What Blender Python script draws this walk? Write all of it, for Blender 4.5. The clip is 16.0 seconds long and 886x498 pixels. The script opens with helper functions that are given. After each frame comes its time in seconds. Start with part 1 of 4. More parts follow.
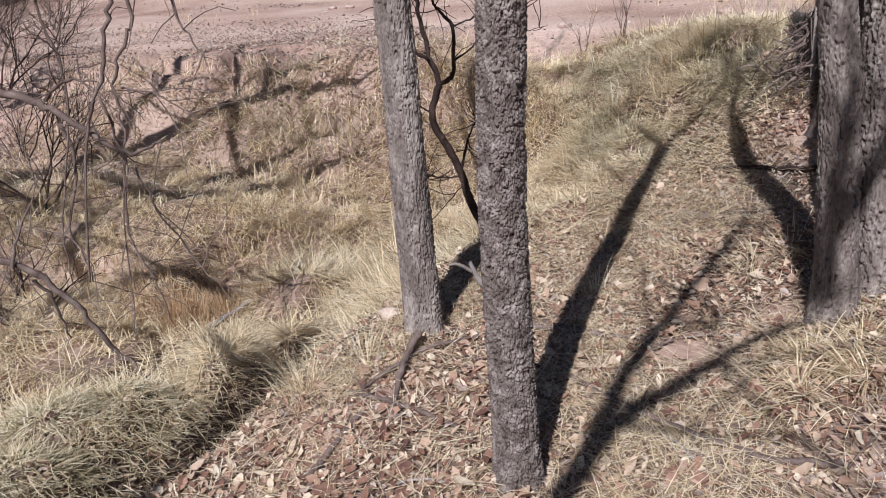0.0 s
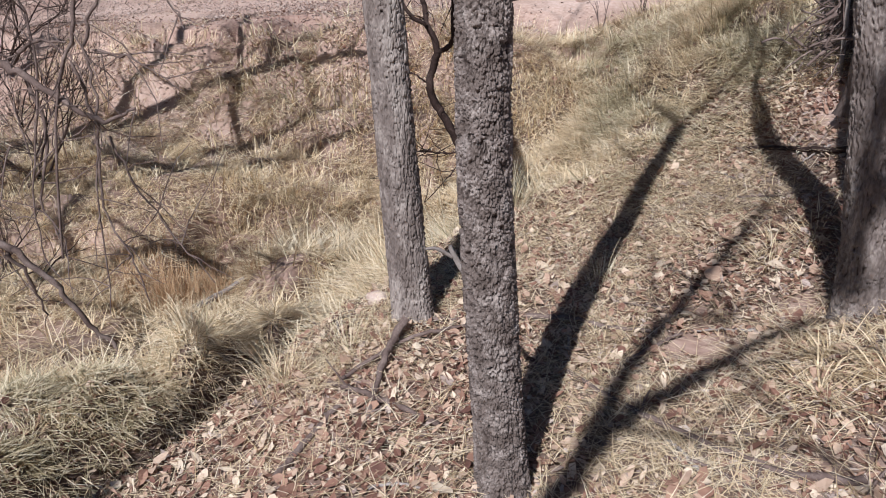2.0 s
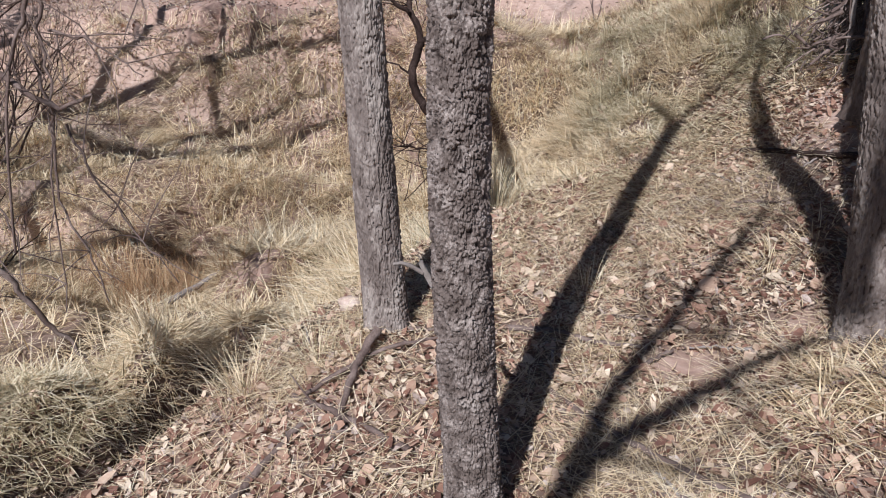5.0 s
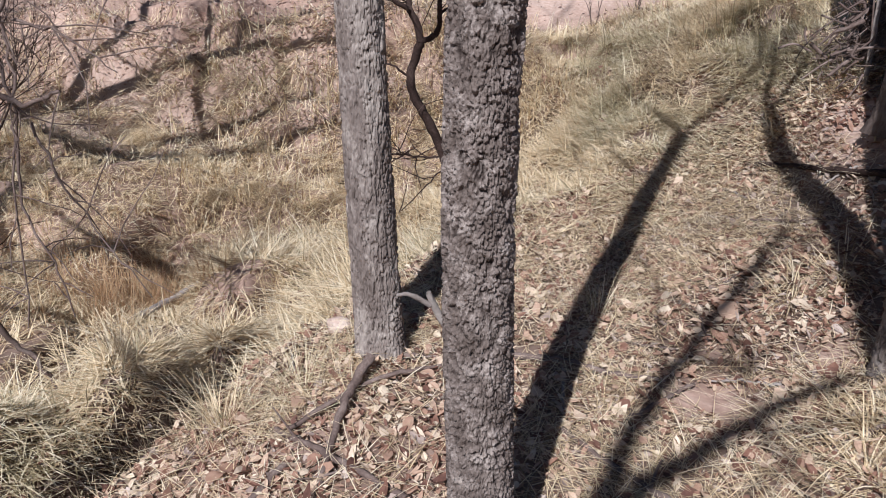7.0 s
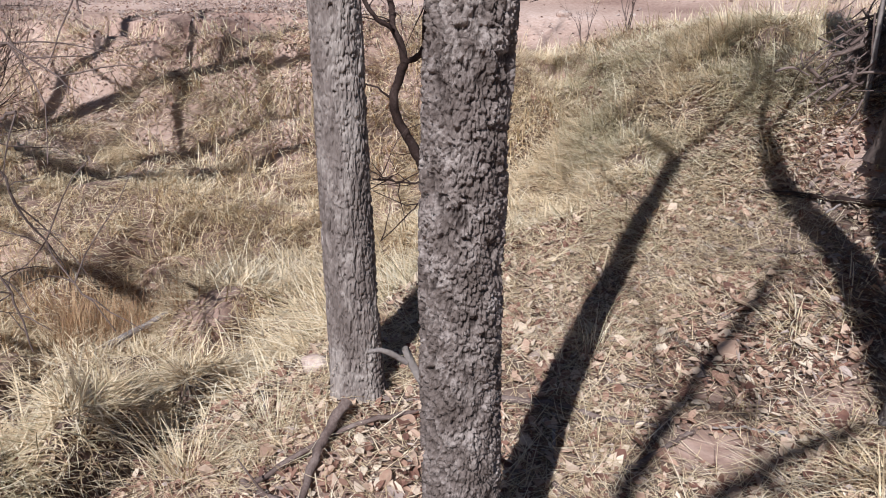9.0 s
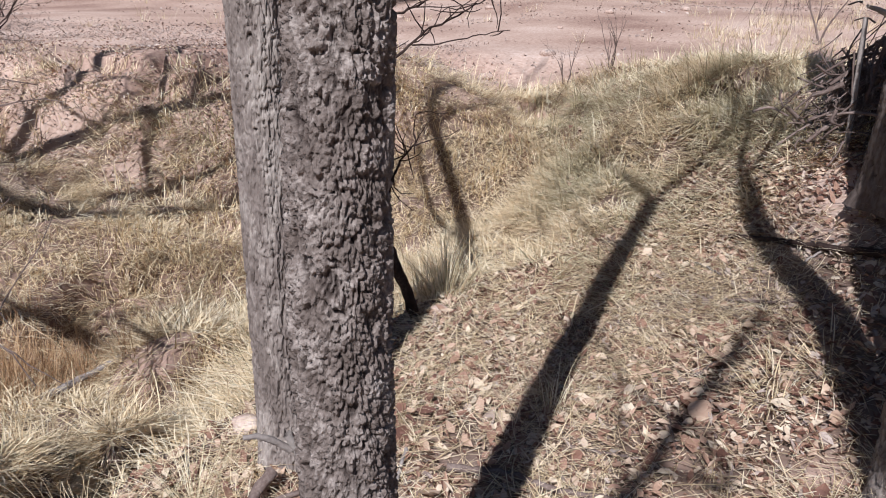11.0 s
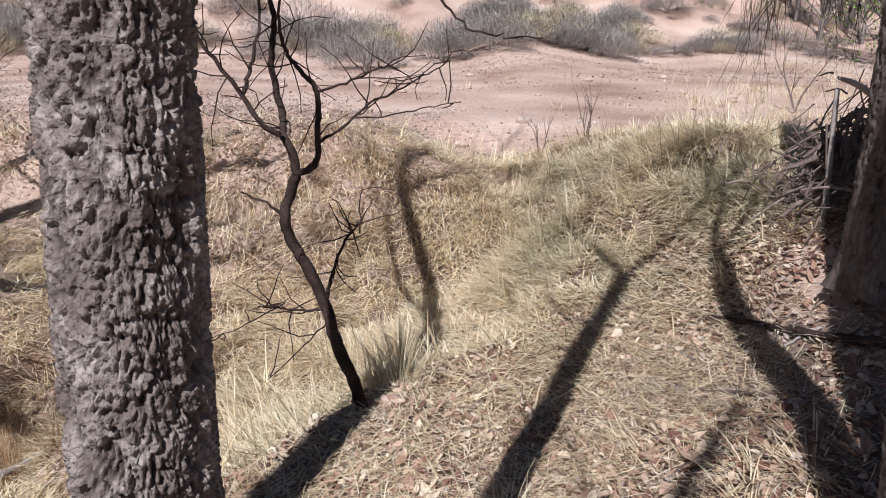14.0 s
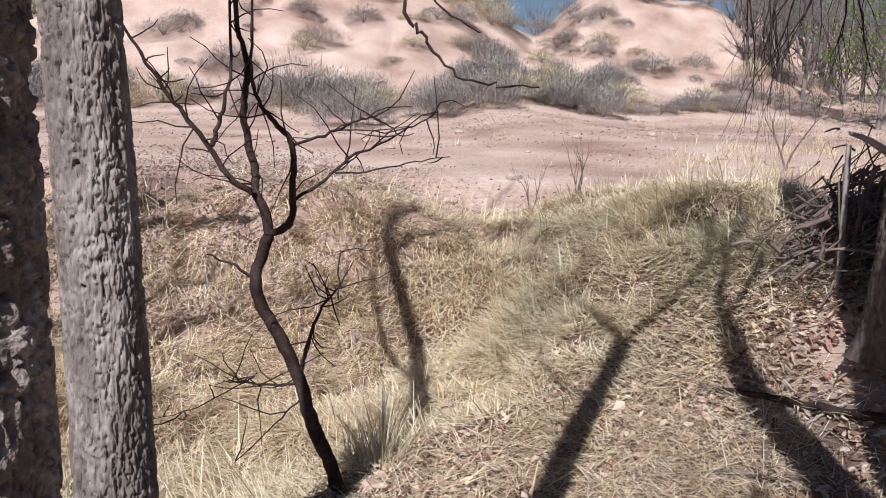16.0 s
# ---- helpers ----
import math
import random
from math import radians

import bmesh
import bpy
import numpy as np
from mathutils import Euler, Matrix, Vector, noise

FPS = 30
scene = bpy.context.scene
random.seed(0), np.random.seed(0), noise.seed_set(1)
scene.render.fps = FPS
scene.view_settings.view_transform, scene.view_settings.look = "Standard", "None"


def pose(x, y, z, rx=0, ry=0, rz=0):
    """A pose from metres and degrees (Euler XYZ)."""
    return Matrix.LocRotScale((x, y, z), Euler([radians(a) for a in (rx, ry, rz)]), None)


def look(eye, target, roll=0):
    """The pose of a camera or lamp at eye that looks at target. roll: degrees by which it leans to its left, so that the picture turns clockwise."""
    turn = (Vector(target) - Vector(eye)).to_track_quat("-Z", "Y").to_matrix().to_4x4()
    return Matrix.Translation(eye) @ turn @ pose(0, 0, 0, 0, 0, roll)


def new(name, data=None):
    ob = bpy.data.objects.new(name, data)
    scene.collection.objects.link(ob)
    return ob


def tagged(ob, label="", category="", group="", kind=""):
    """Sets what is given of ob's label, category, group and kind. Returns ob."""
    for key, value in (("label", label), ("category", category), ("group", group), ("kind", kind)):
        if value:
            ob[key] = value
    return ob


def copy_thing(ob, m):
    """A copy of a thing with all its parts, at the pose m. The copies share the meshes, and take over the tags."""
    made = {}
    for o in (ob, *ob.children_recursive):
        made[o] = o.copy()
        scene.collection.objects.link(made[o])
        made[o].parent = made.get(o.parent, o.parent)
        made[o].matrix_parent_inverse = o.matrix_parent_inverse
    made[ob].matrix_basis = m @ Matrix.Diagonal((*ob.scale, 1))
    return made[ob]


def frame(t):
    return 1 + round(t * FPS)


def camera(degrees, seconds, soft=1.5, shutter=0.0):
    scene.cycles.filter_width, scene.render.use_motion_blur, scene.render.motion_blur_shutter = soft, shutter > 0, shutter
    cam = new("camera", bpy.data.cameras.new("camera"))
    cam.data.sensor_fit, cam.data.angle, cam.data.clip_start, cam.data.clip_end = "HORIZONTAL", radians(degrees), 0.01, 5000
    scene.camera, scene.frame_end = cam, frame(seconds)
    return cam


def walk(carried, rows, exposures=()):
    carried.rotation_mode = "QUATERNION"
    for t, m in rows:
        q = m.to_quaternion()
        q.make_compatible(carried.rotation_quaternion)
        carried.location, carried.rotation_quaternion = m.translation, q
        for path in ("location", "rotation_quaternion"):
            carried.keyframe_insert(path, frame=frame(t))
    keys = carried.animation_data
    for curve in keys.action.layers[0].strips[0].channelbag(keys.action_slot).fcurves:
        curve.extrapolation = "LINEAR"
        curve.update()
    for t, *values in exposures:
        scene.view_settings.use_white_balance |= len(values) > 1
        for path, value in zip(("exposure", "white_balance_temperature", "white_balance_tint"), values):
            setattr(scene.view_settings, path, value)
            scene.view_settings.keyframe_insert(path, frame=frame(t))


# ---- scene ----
cam = camera(60.8, 16.0, soft=1.0)
PATH = [
    (0, (0.022, -0.001, 1.628), (-0.036, 1.851, 0.876), -3.8),
    (0.5, (0.037, 0.047, 1.601), (-0.034, 1.893, 0.836), -3.7),
    (1, (0.065, 0.115, 1.567), (-0.025, 1.954, 0.787), -3.6),
    (1.5, (0.091, 0.187, 1.543), (-0.009, 2.021, 0.751), -3.5),
    (2, (0.127, 0.248, 1.531), (0.021, 2.078, 0.73), -3.3),
    (2.5, (0.157, 0.285, 1.539), (0.048, 2.11, 0.728), -3.1),
    (3, (0.176, 0.324, 1.541), (0.068, 2.145, 0.721), -2.8),
    (3.5, (0.178, 0.356, 1.539), (0.076, 2.175, 0.713), -2.6),
    (4, (0.181, 0.391, 1.532), (0.086, 2.208, 0.702), -2.2),
    (4.2, (0.179, 0.403, 1.53), (0.088, 2.22, 0.699), -2.2),
    (6.5, (0.123, 0.674, 1.445), (0.073, 2.495, 0.621), -0.6),
    (7, (0.099, 0.735, 1.442), (0.059, 2.559, 0.623), -0.3),
    (7.5, (0.087, 0.788, 1.435), (0.055, 2.615, 0.623), -0.1),
    (8, (0.086, 0.833, 1.437), (0.064, 2.665, 0.635), 0.1),
    (8.5, (0.096, 0.874, 1.438), (0.08, 2.71, 0.645), 0.2),
    (9, (0.113, 0.925, 1.427), (0.104, 2.767, 0.647), 0.4),
    (9.2, (0.121, 0.943, 1.424), (0.113, 2.786, 0.648), 0.6),
    (11.3, (0.3, 1.183, 1.387), (0.308, 3.064, 0.705), 0.9),
    (11.5, (0.317, 1.21, 1.4), (0.327, 3.092, 0.722), 0.9),
    (12, (0.356, 1.258, 1.394), (0.371, 3.15, 0.747), 1.0),
    (12.5, (0.374, 1.284, 1.396), (0.397, 3.185, 0.775), 1.0),
    (13, (0.399, 1.318, 1.405), (0.426, 3.228, 0.812), 1.0),
    (13.5, (0.413, 1.353, 1.4), (0.443, 3.271, 0.834), 1.0),
    (14, (0.422, 1.396, 1.395), (0.458, 3.324, 0.862), 1.1),
    (14.5, (0.428, 1.44, 1.393), (0.47, 3.376, 0.891), 1.2),
    (15, (0.435, 1.496, 1.381), (0.482, 3.441, 0.918), 1.2),
    (15.5, (0.437, 1.562, 1.375), (0.491, 3.514, 0.944), 1.3),
    (16, (0.432, 1.653, 1.368), (0.495, 3.614, 0.978), 1.4),
]
walk(cam, [(t, look(eye, target, roll)) for t, eye, target, roll in PATH],
     exposures=[(0, 0.24, 5750, 13), (9, 0.30, 5750, 13), (16, 0.40, 5750, 11)])

# ---------------------------------------------------------------- light
AZ, EL = 19.0, 46.0      # the way the sunlight travels, and its height
world = bpy.data.worlds.new("sky")
scene.world = world
world.use_nodes = True
wn = world.node_tree
sky = wn.nodes.new("ShaderNodeTexSky")
sky.sky_type = "NISHITA"
sky.sun_disc = False
sky.sun_elevation = radians(EL)
sky.sun_rotation = radians(180 + AZ)
sky.altitude = 1500
wn.nodes["Background"].inputs["Strength"].default_value = 0.036
wn.links.new(sky.outputs["Color"], wn.nodes["Background"].inputs["Color"])
sun = new("sun", bpy.data.lights.new("sun", "SUN"))
sun.data.energy = 5.0
sun.data.angle = radians(0.6)
sun.data.color = (1.0, 0.96, 0.90)
sun.matrix_world = look((0, 0, 20), (math.sin(radians(AZ)), math.cos(radians(AZ)), 20 - math.tan(radians(EL))))

# ---------------------------------------------------------------- small tools
rng = np.random.default_rng(7)


def S(a, b, x):
    t = np.clip((x - a) / (b - a), 0, 1)
    return t * t * (3 - 2 * t)


def hash3(i, j, k, seed):
    n = (i * 374761393 + j * 668265263 + k * 2147483647 + seed * 1274126177) & 0xFFFFFFFF
    n = ((n ^ (n >> 13)) * 1274126177) & 0xFFFFFFFF
    return ((n ^ (n >> 16)) & 0xFFFF) / 32767.5 - 1.0


def vnoise(x, y, z=0.0, seed=0):
    """Smooth noise in -1..1 on arrays."""
    x, y, z = np.broadcast_arrays(*[np.asarray(a, float) for a in (x, y, z)])
    i, j, k = [np.floor(a).astype(np.int64) for a in (x, y, z)]
    fx, fy, fz = x - i, y - j, z - k
    fx, fy, fz = [f * f * f * (f * (6 * f - 15) + 10) for f in (fx, fy, fz)]
    out = 0
    for a in (0, 1):
        for b in (0, 1):
            for c in (0, 1):
                w = (fx if a else 1 - fx) * (fy if b else 1 - fy) * (fz if c else 1 - fz)
                out = out + w * hash3(i + a, j + b, k + c, seed)
    return out


def fbm(x, y, z=0.0, seed=0, octaves=4):
    out, amp, f = 0, 0.5, 1.0
    for o in range(octaves):
        out = out + amp * vnoise(np.asarray(x) * f, np.asarray(y) * f, np.asarray(z) * f, seed + o)
        amp, f = amp * 0.5, f * 2.03
    return out


def build(name, verts, faces, material, parent=None, smooth=True, attr=None):
    """One mesh object out of an array of corners and an array of triangles or quads."""
    me = bpy.data.meshes.new(name)
    verts = np.asarray(verts, np.float32).reshape(-1, 3)
    faces = np.asarray(faces, np.int32)
    n = faces.shape[1]
    me.vertices.add(len(verts))
    me.vertices.foreach_set("co", verts.ravel())
    me.loops.add(faces.size)
    me.loops.foreach_set("vertex_index", faces.ravel())
    me.polygons.add(len(faces))
    me.polygons.foreach_set("loop_start", np.arange(0, faces.size, n, dtype=np.int32))
    me.polygons.foreach_set("use_smooth", np.full(len(faces), smooth))
    if attr is not None:
        layer = me.attributes.new("furrow", "FLOAT", "POINT")
        layer.data.foreach_set("value", np.asarray(attr, np.float32))
    me.update(calc_edges=True)
    me.validate()
    me.materials.append(material)
    ob = new(name, me)
    if parent is not None:
        ob.parent = parent
        ob.matrix_parent_inverse = parent.matrix_basis.inverted()
    return ob


def thing(name, place, label, category, group="", kind=""):
    ob = new(name)
    ob.empty_display_size = 0.1
    ob.matrix_basis = Matrix.Translation(place)
    return tagged(ob, label, category, group, kind)


class Tubes:
    """Gathers bent, tapering tubes into one mesh."""

    def __init__(self, sides=6):
        self.v, self.f, self.n, self.sides = [], [], 0, sides

    def add(self, points, radii, wobble=0.0):
        p = np.asarray(points, float)
        m = len(p)
        r = np.broadcast_to(np.asarray(radii, float), (m,)).copy()
        d = np.gradient(p, axis=0)
        d /= np.linalg.norm(d, axis=1)[:, None] + 1e-9
        ref = np.array([0.31, 0.2, 0.93]) if abs(d[:, 2]).mean() < 0.8 else np.array([0.95, 0.3, 0.05])
        u = np.cross(d, ref)
        u /= np.linalg.norm(u, axis=1)[:, None]
        w = np.cross(d, u)
        a = np.arange(self.sides) * 2 * np.pi / self.sides
        rr = r[:, None] * (1 + wobble * rng.normal(size=(m, self.sides)))
        ring = p[:, None] + rr[..., None] * (np.cos(a)[None, :, None] * u[:, None] + np.sin(a)[None, :, None] * w[:, None])
        self.v.append(ring.reshape(-1, 3))
        i = np.arange(m - 1)[:, None] * self.sides + np.arange(self.sides)[None]
        j = np.arange(m - 1)[:, None] * self.sides + (np.arange(self.sides)[None] + 1) % self.sides
        self.f.append(np.stack([i, j, j + self.sides, i + self.sides], -1).reshape(-1, 4) + self.n)
        self.n += m * self.sides

    def make(self, name, material, parent=None):
        return build(name, np.concatenate(self.v), np.concatenate(self.f), material, parent)


def bend(points, steps=6, jitter=0.0):
    """A smooth line through a few points."""
    p = np.asarray(points, float)
    q = np.vstack([2 * p[0] - p[1], p, 2 * p[-1] - p[-2]])
    out = []
    for i in range(1, len(q) - 2):
        for t in np.arange(steps) / steps:
            a, b, c, d = q[i - 1:i + 3]
            out.append(0.5 * (2 * b + (c - a) * t + (2 * a - 5 * b + 4 * c - d) * t * t + (3 * b - a - 3 * c + d) * t ** 3))
    out = np.array(out + [p[-1]])
    if jitter:
        k = rng.normal(scale=jitter, size=out.shape)
        k[0] = 0
        out += k
    return out


def sprout(tubes, p, d, length, r, depth, spread=0.7, up=0.15, kids=3, gnarl=0.16):
    """A branch with its side branches."""
    n = max(4, int(length / 0.12) if length < 1.2 else 9)
    pts, way = [np.array(p, float)], np.array(d, float)
    for _ in range(n):
        way = way + rng.normal(scale=gnarl, size=3) + np.array([0, 0, up * 0.3])
        way /= np.linalg.norm(way)
        pts.append(pts[-1] + way * length / n)
    tubes.add(pts, np.linspace(r, r * 0.45, n + 1))
    if depth == 0:
        return
    for c in range(kids):
        k = rng.integers(max(1, n // 3), n + 1) if c else n
        side = rng.normal(size=3)
        nd = (pts[k] - pts[k - 1]) / (length / n) + spread * side / np.linalg.norm(side) + np.array([0, 0, up])
        nd /= np.linalg.norm(nd)
        sprout(tubes, pts[k], nd, length * rng.uniform(0.5, 0.8), r * (1 - 0.5 * k / n) * rng.uniform(0.5, 0.8), depth - 1, spread, up, kids, gnarl)


# ---------------------------------------------------------------- materials
def material(name, stops, scale=6.0, rough=0.9, bump=0.3, fine=40.0, island=0.0, stretch=(1, 1, 1), furrow=None, clear=0.0, spec=0.2):
    """Grain at two scales through a ramp of colours; island: how far whole pieces differ; furrow: the colour of deep
    grooves, which also paints in their shade.
    """
    m = bpy.data.materials.new(name)
    m.use_nodes = True
    t = m.node_tree
    bsdf = t.nodes["Principled BSDF"]
    bsdf.inputs["Roughness"].default_value = rough
    bsdf.inputs["Specular IOR Level"].default_value = spec
    geo = t.nodes.new("ShaderNodeNewGeometry")
    mapping = t.nodes.new("ShaderNodeMapping")
    mapping.inputs["Scale"].default_value = stretch
    t.links.new(geo.outputs["Position"], mapping.inputs["Vector"])
    big, small = t.nodes.new("ShaderNodeTexNoise"), t.nodes.new("ShaderNodeTexNoise")
    big.inputs["Scale"].default_value, small.inputs["Scale"].default_value = scale, fine
    big.inputs["Detail"].default_value, small.inputs["Detail"].default_value = 4, 3
    for n in (big, small):
        t.links.new(mapping.outputs["Vector"], n.inputs["Vector"])
    mix = t.nodes.new("ShaderNodeMath")
    mix.operation = "MULTIPLY_ADD"
    t.links.new(small.outputs["Fac"], mix.inputs[0])
    mix.inputs[1].default_value = 0.6
    t.links.new(big.outputs["Fac"], mix.inputs[2])
    value = t.nodes.new("ShaderNodeMapRange")
    value.inputs["From Min"].default_value, value.inputs["From Max"].default_value = 0.55, 1.05
    t.links.new(mix.outputs[0], value.inputs["Value"])
    out = value.outputs["Result"]
    if island:
        blend = t.nodes.new("ShaderNodeMix")
        blend.inputs["Factor"].default_value = island
        t.links.new(out, blend.inputs["A"])
        t.links.new(geo.outputs["Random Per Island"], blend.inputs["B"])
        out = blend.outputs["Result"]
    ramp = t.nodes.new("ShaderNodeValToRGB")
    while len(ramp.color_ramp.elements) < len(stops):
        ramp.color_ramp.elements.new(0.5)
    for e, (pos, col) in zip(ramp.color_ramp.elements, stops):
        e.position, e.color = pos, (*col, 1)
    t.links.new(out, ramp.inputs["Fac"])
    col = ramp.outputs["Color"]
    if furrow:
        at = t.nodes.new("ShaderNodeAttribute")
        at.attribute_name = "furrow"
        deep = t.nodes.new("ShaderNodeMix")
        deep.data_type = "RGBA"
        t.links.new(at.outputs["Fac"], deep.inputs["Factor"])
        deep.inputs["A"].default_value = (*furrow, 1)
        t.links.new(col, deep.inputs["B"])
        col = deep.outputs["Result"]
    t.links.new(col, bsdf.inputs["Base Color"])
    if bump:
        b = t.nodes.new("ShaderNodeBump")
        b.inputs["Strength"].default_value, b.inputs["Distance"].default_value = bump, 0.01
        t.links.new(mix.outputs[0], b.inputs["Height"])
        t.links.new(b.outputs["Normal"], bsdf.inputs["Normal"])
    if clear:
        thin = t.nodes.new("ShaderNodeBsdfTranslucent")
        t.links.new(col, thin.inputs["Color"])
        add = t.nodes.new("ShaderNodeMixShader")
        add.inputs["Fac"].default_value = clear
        t.links.new(bsdf.outputs[0], add.inputs[1])
        t.links.new(thin.outputs[0], add.inputs[2])
        t.links.new(add.outputs[0], t.nodes["Material Output"].inputs["Surface"])
    return m


SOIL = material("red_sandy_soil", [(0.0, (0.25, 0.155, 0.12)), (0.45, (0.42, 0.29, 0.228)), (0.75, (0.50, 0.365, 0.295)), (1.0, (0.59, 0.455, 0.385))], 0.5, 0.95, 1.0, 22, furrow=(0.105, 0.07, 0.052))
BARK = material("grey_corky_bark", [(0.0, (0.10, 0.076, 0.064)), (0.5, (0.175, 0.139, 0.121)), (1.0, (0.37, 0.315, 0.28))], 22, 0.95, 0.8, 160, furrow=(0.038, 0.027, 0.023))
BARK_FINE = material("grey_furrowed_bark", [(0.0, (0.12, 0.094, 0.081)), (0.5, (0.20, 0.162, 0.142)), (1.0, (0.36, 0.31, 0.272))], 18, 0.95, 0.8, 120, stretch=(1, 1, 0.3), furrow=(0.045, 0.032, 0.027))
# furrowed bark with the shade on that trunk put into its colour
BARK_SHADED = material("shaded_furrowed_bark", [(0.0, (0.055, 0.04, 0.034)), (0.5, (0.11, 0.083, 0.072)), (1.0, (0.20, 0.165, 0.145))], 7, 0.95, 0.5, 80, stretch=(1, 1, 0.3), furrow=(0.025, 0.017, 0.014))
TWIG_DARK = material("dark_brown_twig_bark", [(0.0, (0.018, 0.011, 0.009)), (0.5, (0.038, 0.024, 0.02)), (1.0, (0.075, 0.052, 0.044))], 12, 0.85, 0.4, 120, spec=0.1)
TWIG_GREY = material("weathered_grey_wood", [(0.0, (0.16, 0.13, 0.115)), (0.5, (0.29, 0.25, 0.225)), (1.0, (0.47, 0.42, 0.38))], 14, 0.9, 0.4, 120, island=0.5)
TWIG_BROWN = material("dead_brown_wood", [(0.0, (0.06, 0.04, 0.033)), (0.5, (0.14, 0.10, 0.085)), (1.0, (0.28, 0.22, 0.19))], 14, 0.9, 0.4, 120, island=0.4)
STRAW = material("dry_straw_grass", [(0.0, (0.22, 0.145, 0.085)), (0.3, (0.52, 0.395, 0.24)), (0.58, (0.83, 0.68, 0.45)), (1.0, (0.95, 0.87, 0.70))], 1.6, 0.7, 0, 14, island=0.7, clear=0.25)
STRAW_GREEN = material("greenish_dry_grass", [(0.0, (0.13, 0.105, 0.06)), (0.3, (0.35, 0.29, 0.17)), (0.6, (0.67, 0.575, 0.385)), (1.0, (0.95, 0.87, 0.70))], 1.6, 0.7, 0, 14, island=0.7, clear=0.25)
RUST = material("rusty_dry_grass", [(0.0, (0.24, 0.13, 0.075)), (0.5, (0.48, 0.31, 0.17)), (1.0, (0.72, 0.55, 0.36))], 2, 0.75, 0, 20, island=0.6, clear=0.3)
LEAF = material("dead_leaf", [(0.0, (0.085, 0.04, 0.032)), (0.25, (0.23, 0.12, 0.085)), (0.48, (0.38, 0.235, 0.165)), (0.72, (0.54, 0.395, 0.29)), (1.0, (0.80, 0.69, 0.53))], 30, 0.7, 0, 90, island=0.85, clear=0.15)
SHRUB = material("grey_shrub_twigs", [(0.0, (0.15, 0.125, 0.115)), (0.5, (0.31, 0.275, 0.25)), (1.0, (0.52, 0.47, 0.42))], 0.8, 0.9, 0, 8, island=0.5)
GREEN = material("fresh_green_leaves", [(0.0, (0.07, 0.12, 0.02)), (0.5, (0.14, 0.22, 0.04)), (1.0, (0.26, 0.34, 0.09))], 3, 0.6, 0, 20, island=0.6, clear=0.3)
LEAF_GREY = material("weathered_grey_leaf", [(0.0, (0.17, 0.125, 0.105)), (0.4, (0.31, 0.235, 0.20)), (0.75, (0.45, 0.36, 0.31)), (1.0, (0.64, 0.54, 0.46))], 30, 0.8, 0, 90, island=0.8, clear=0.1)
STONE = material("pale_pink_stone", [(0.0, (0.30, 0.21, 0.17)), (0.5, (0.45, 0.33, 0.27)), (1.0, (0.58, 0.47, 0.40))], 10, 0.9, 0.5, 60)


# ---------------------------------------------------------------- ground
def cut(x, y):
    """How far a place lies beyond the slot that the water has cut along the bench, towards the gully."""
    return -1.2 + 0.5 * (y - 2.5) + 0.06 * vnoise(np.asarray(x) * 2.3, np.asarray(y) * 2.3, 0, 66) - x


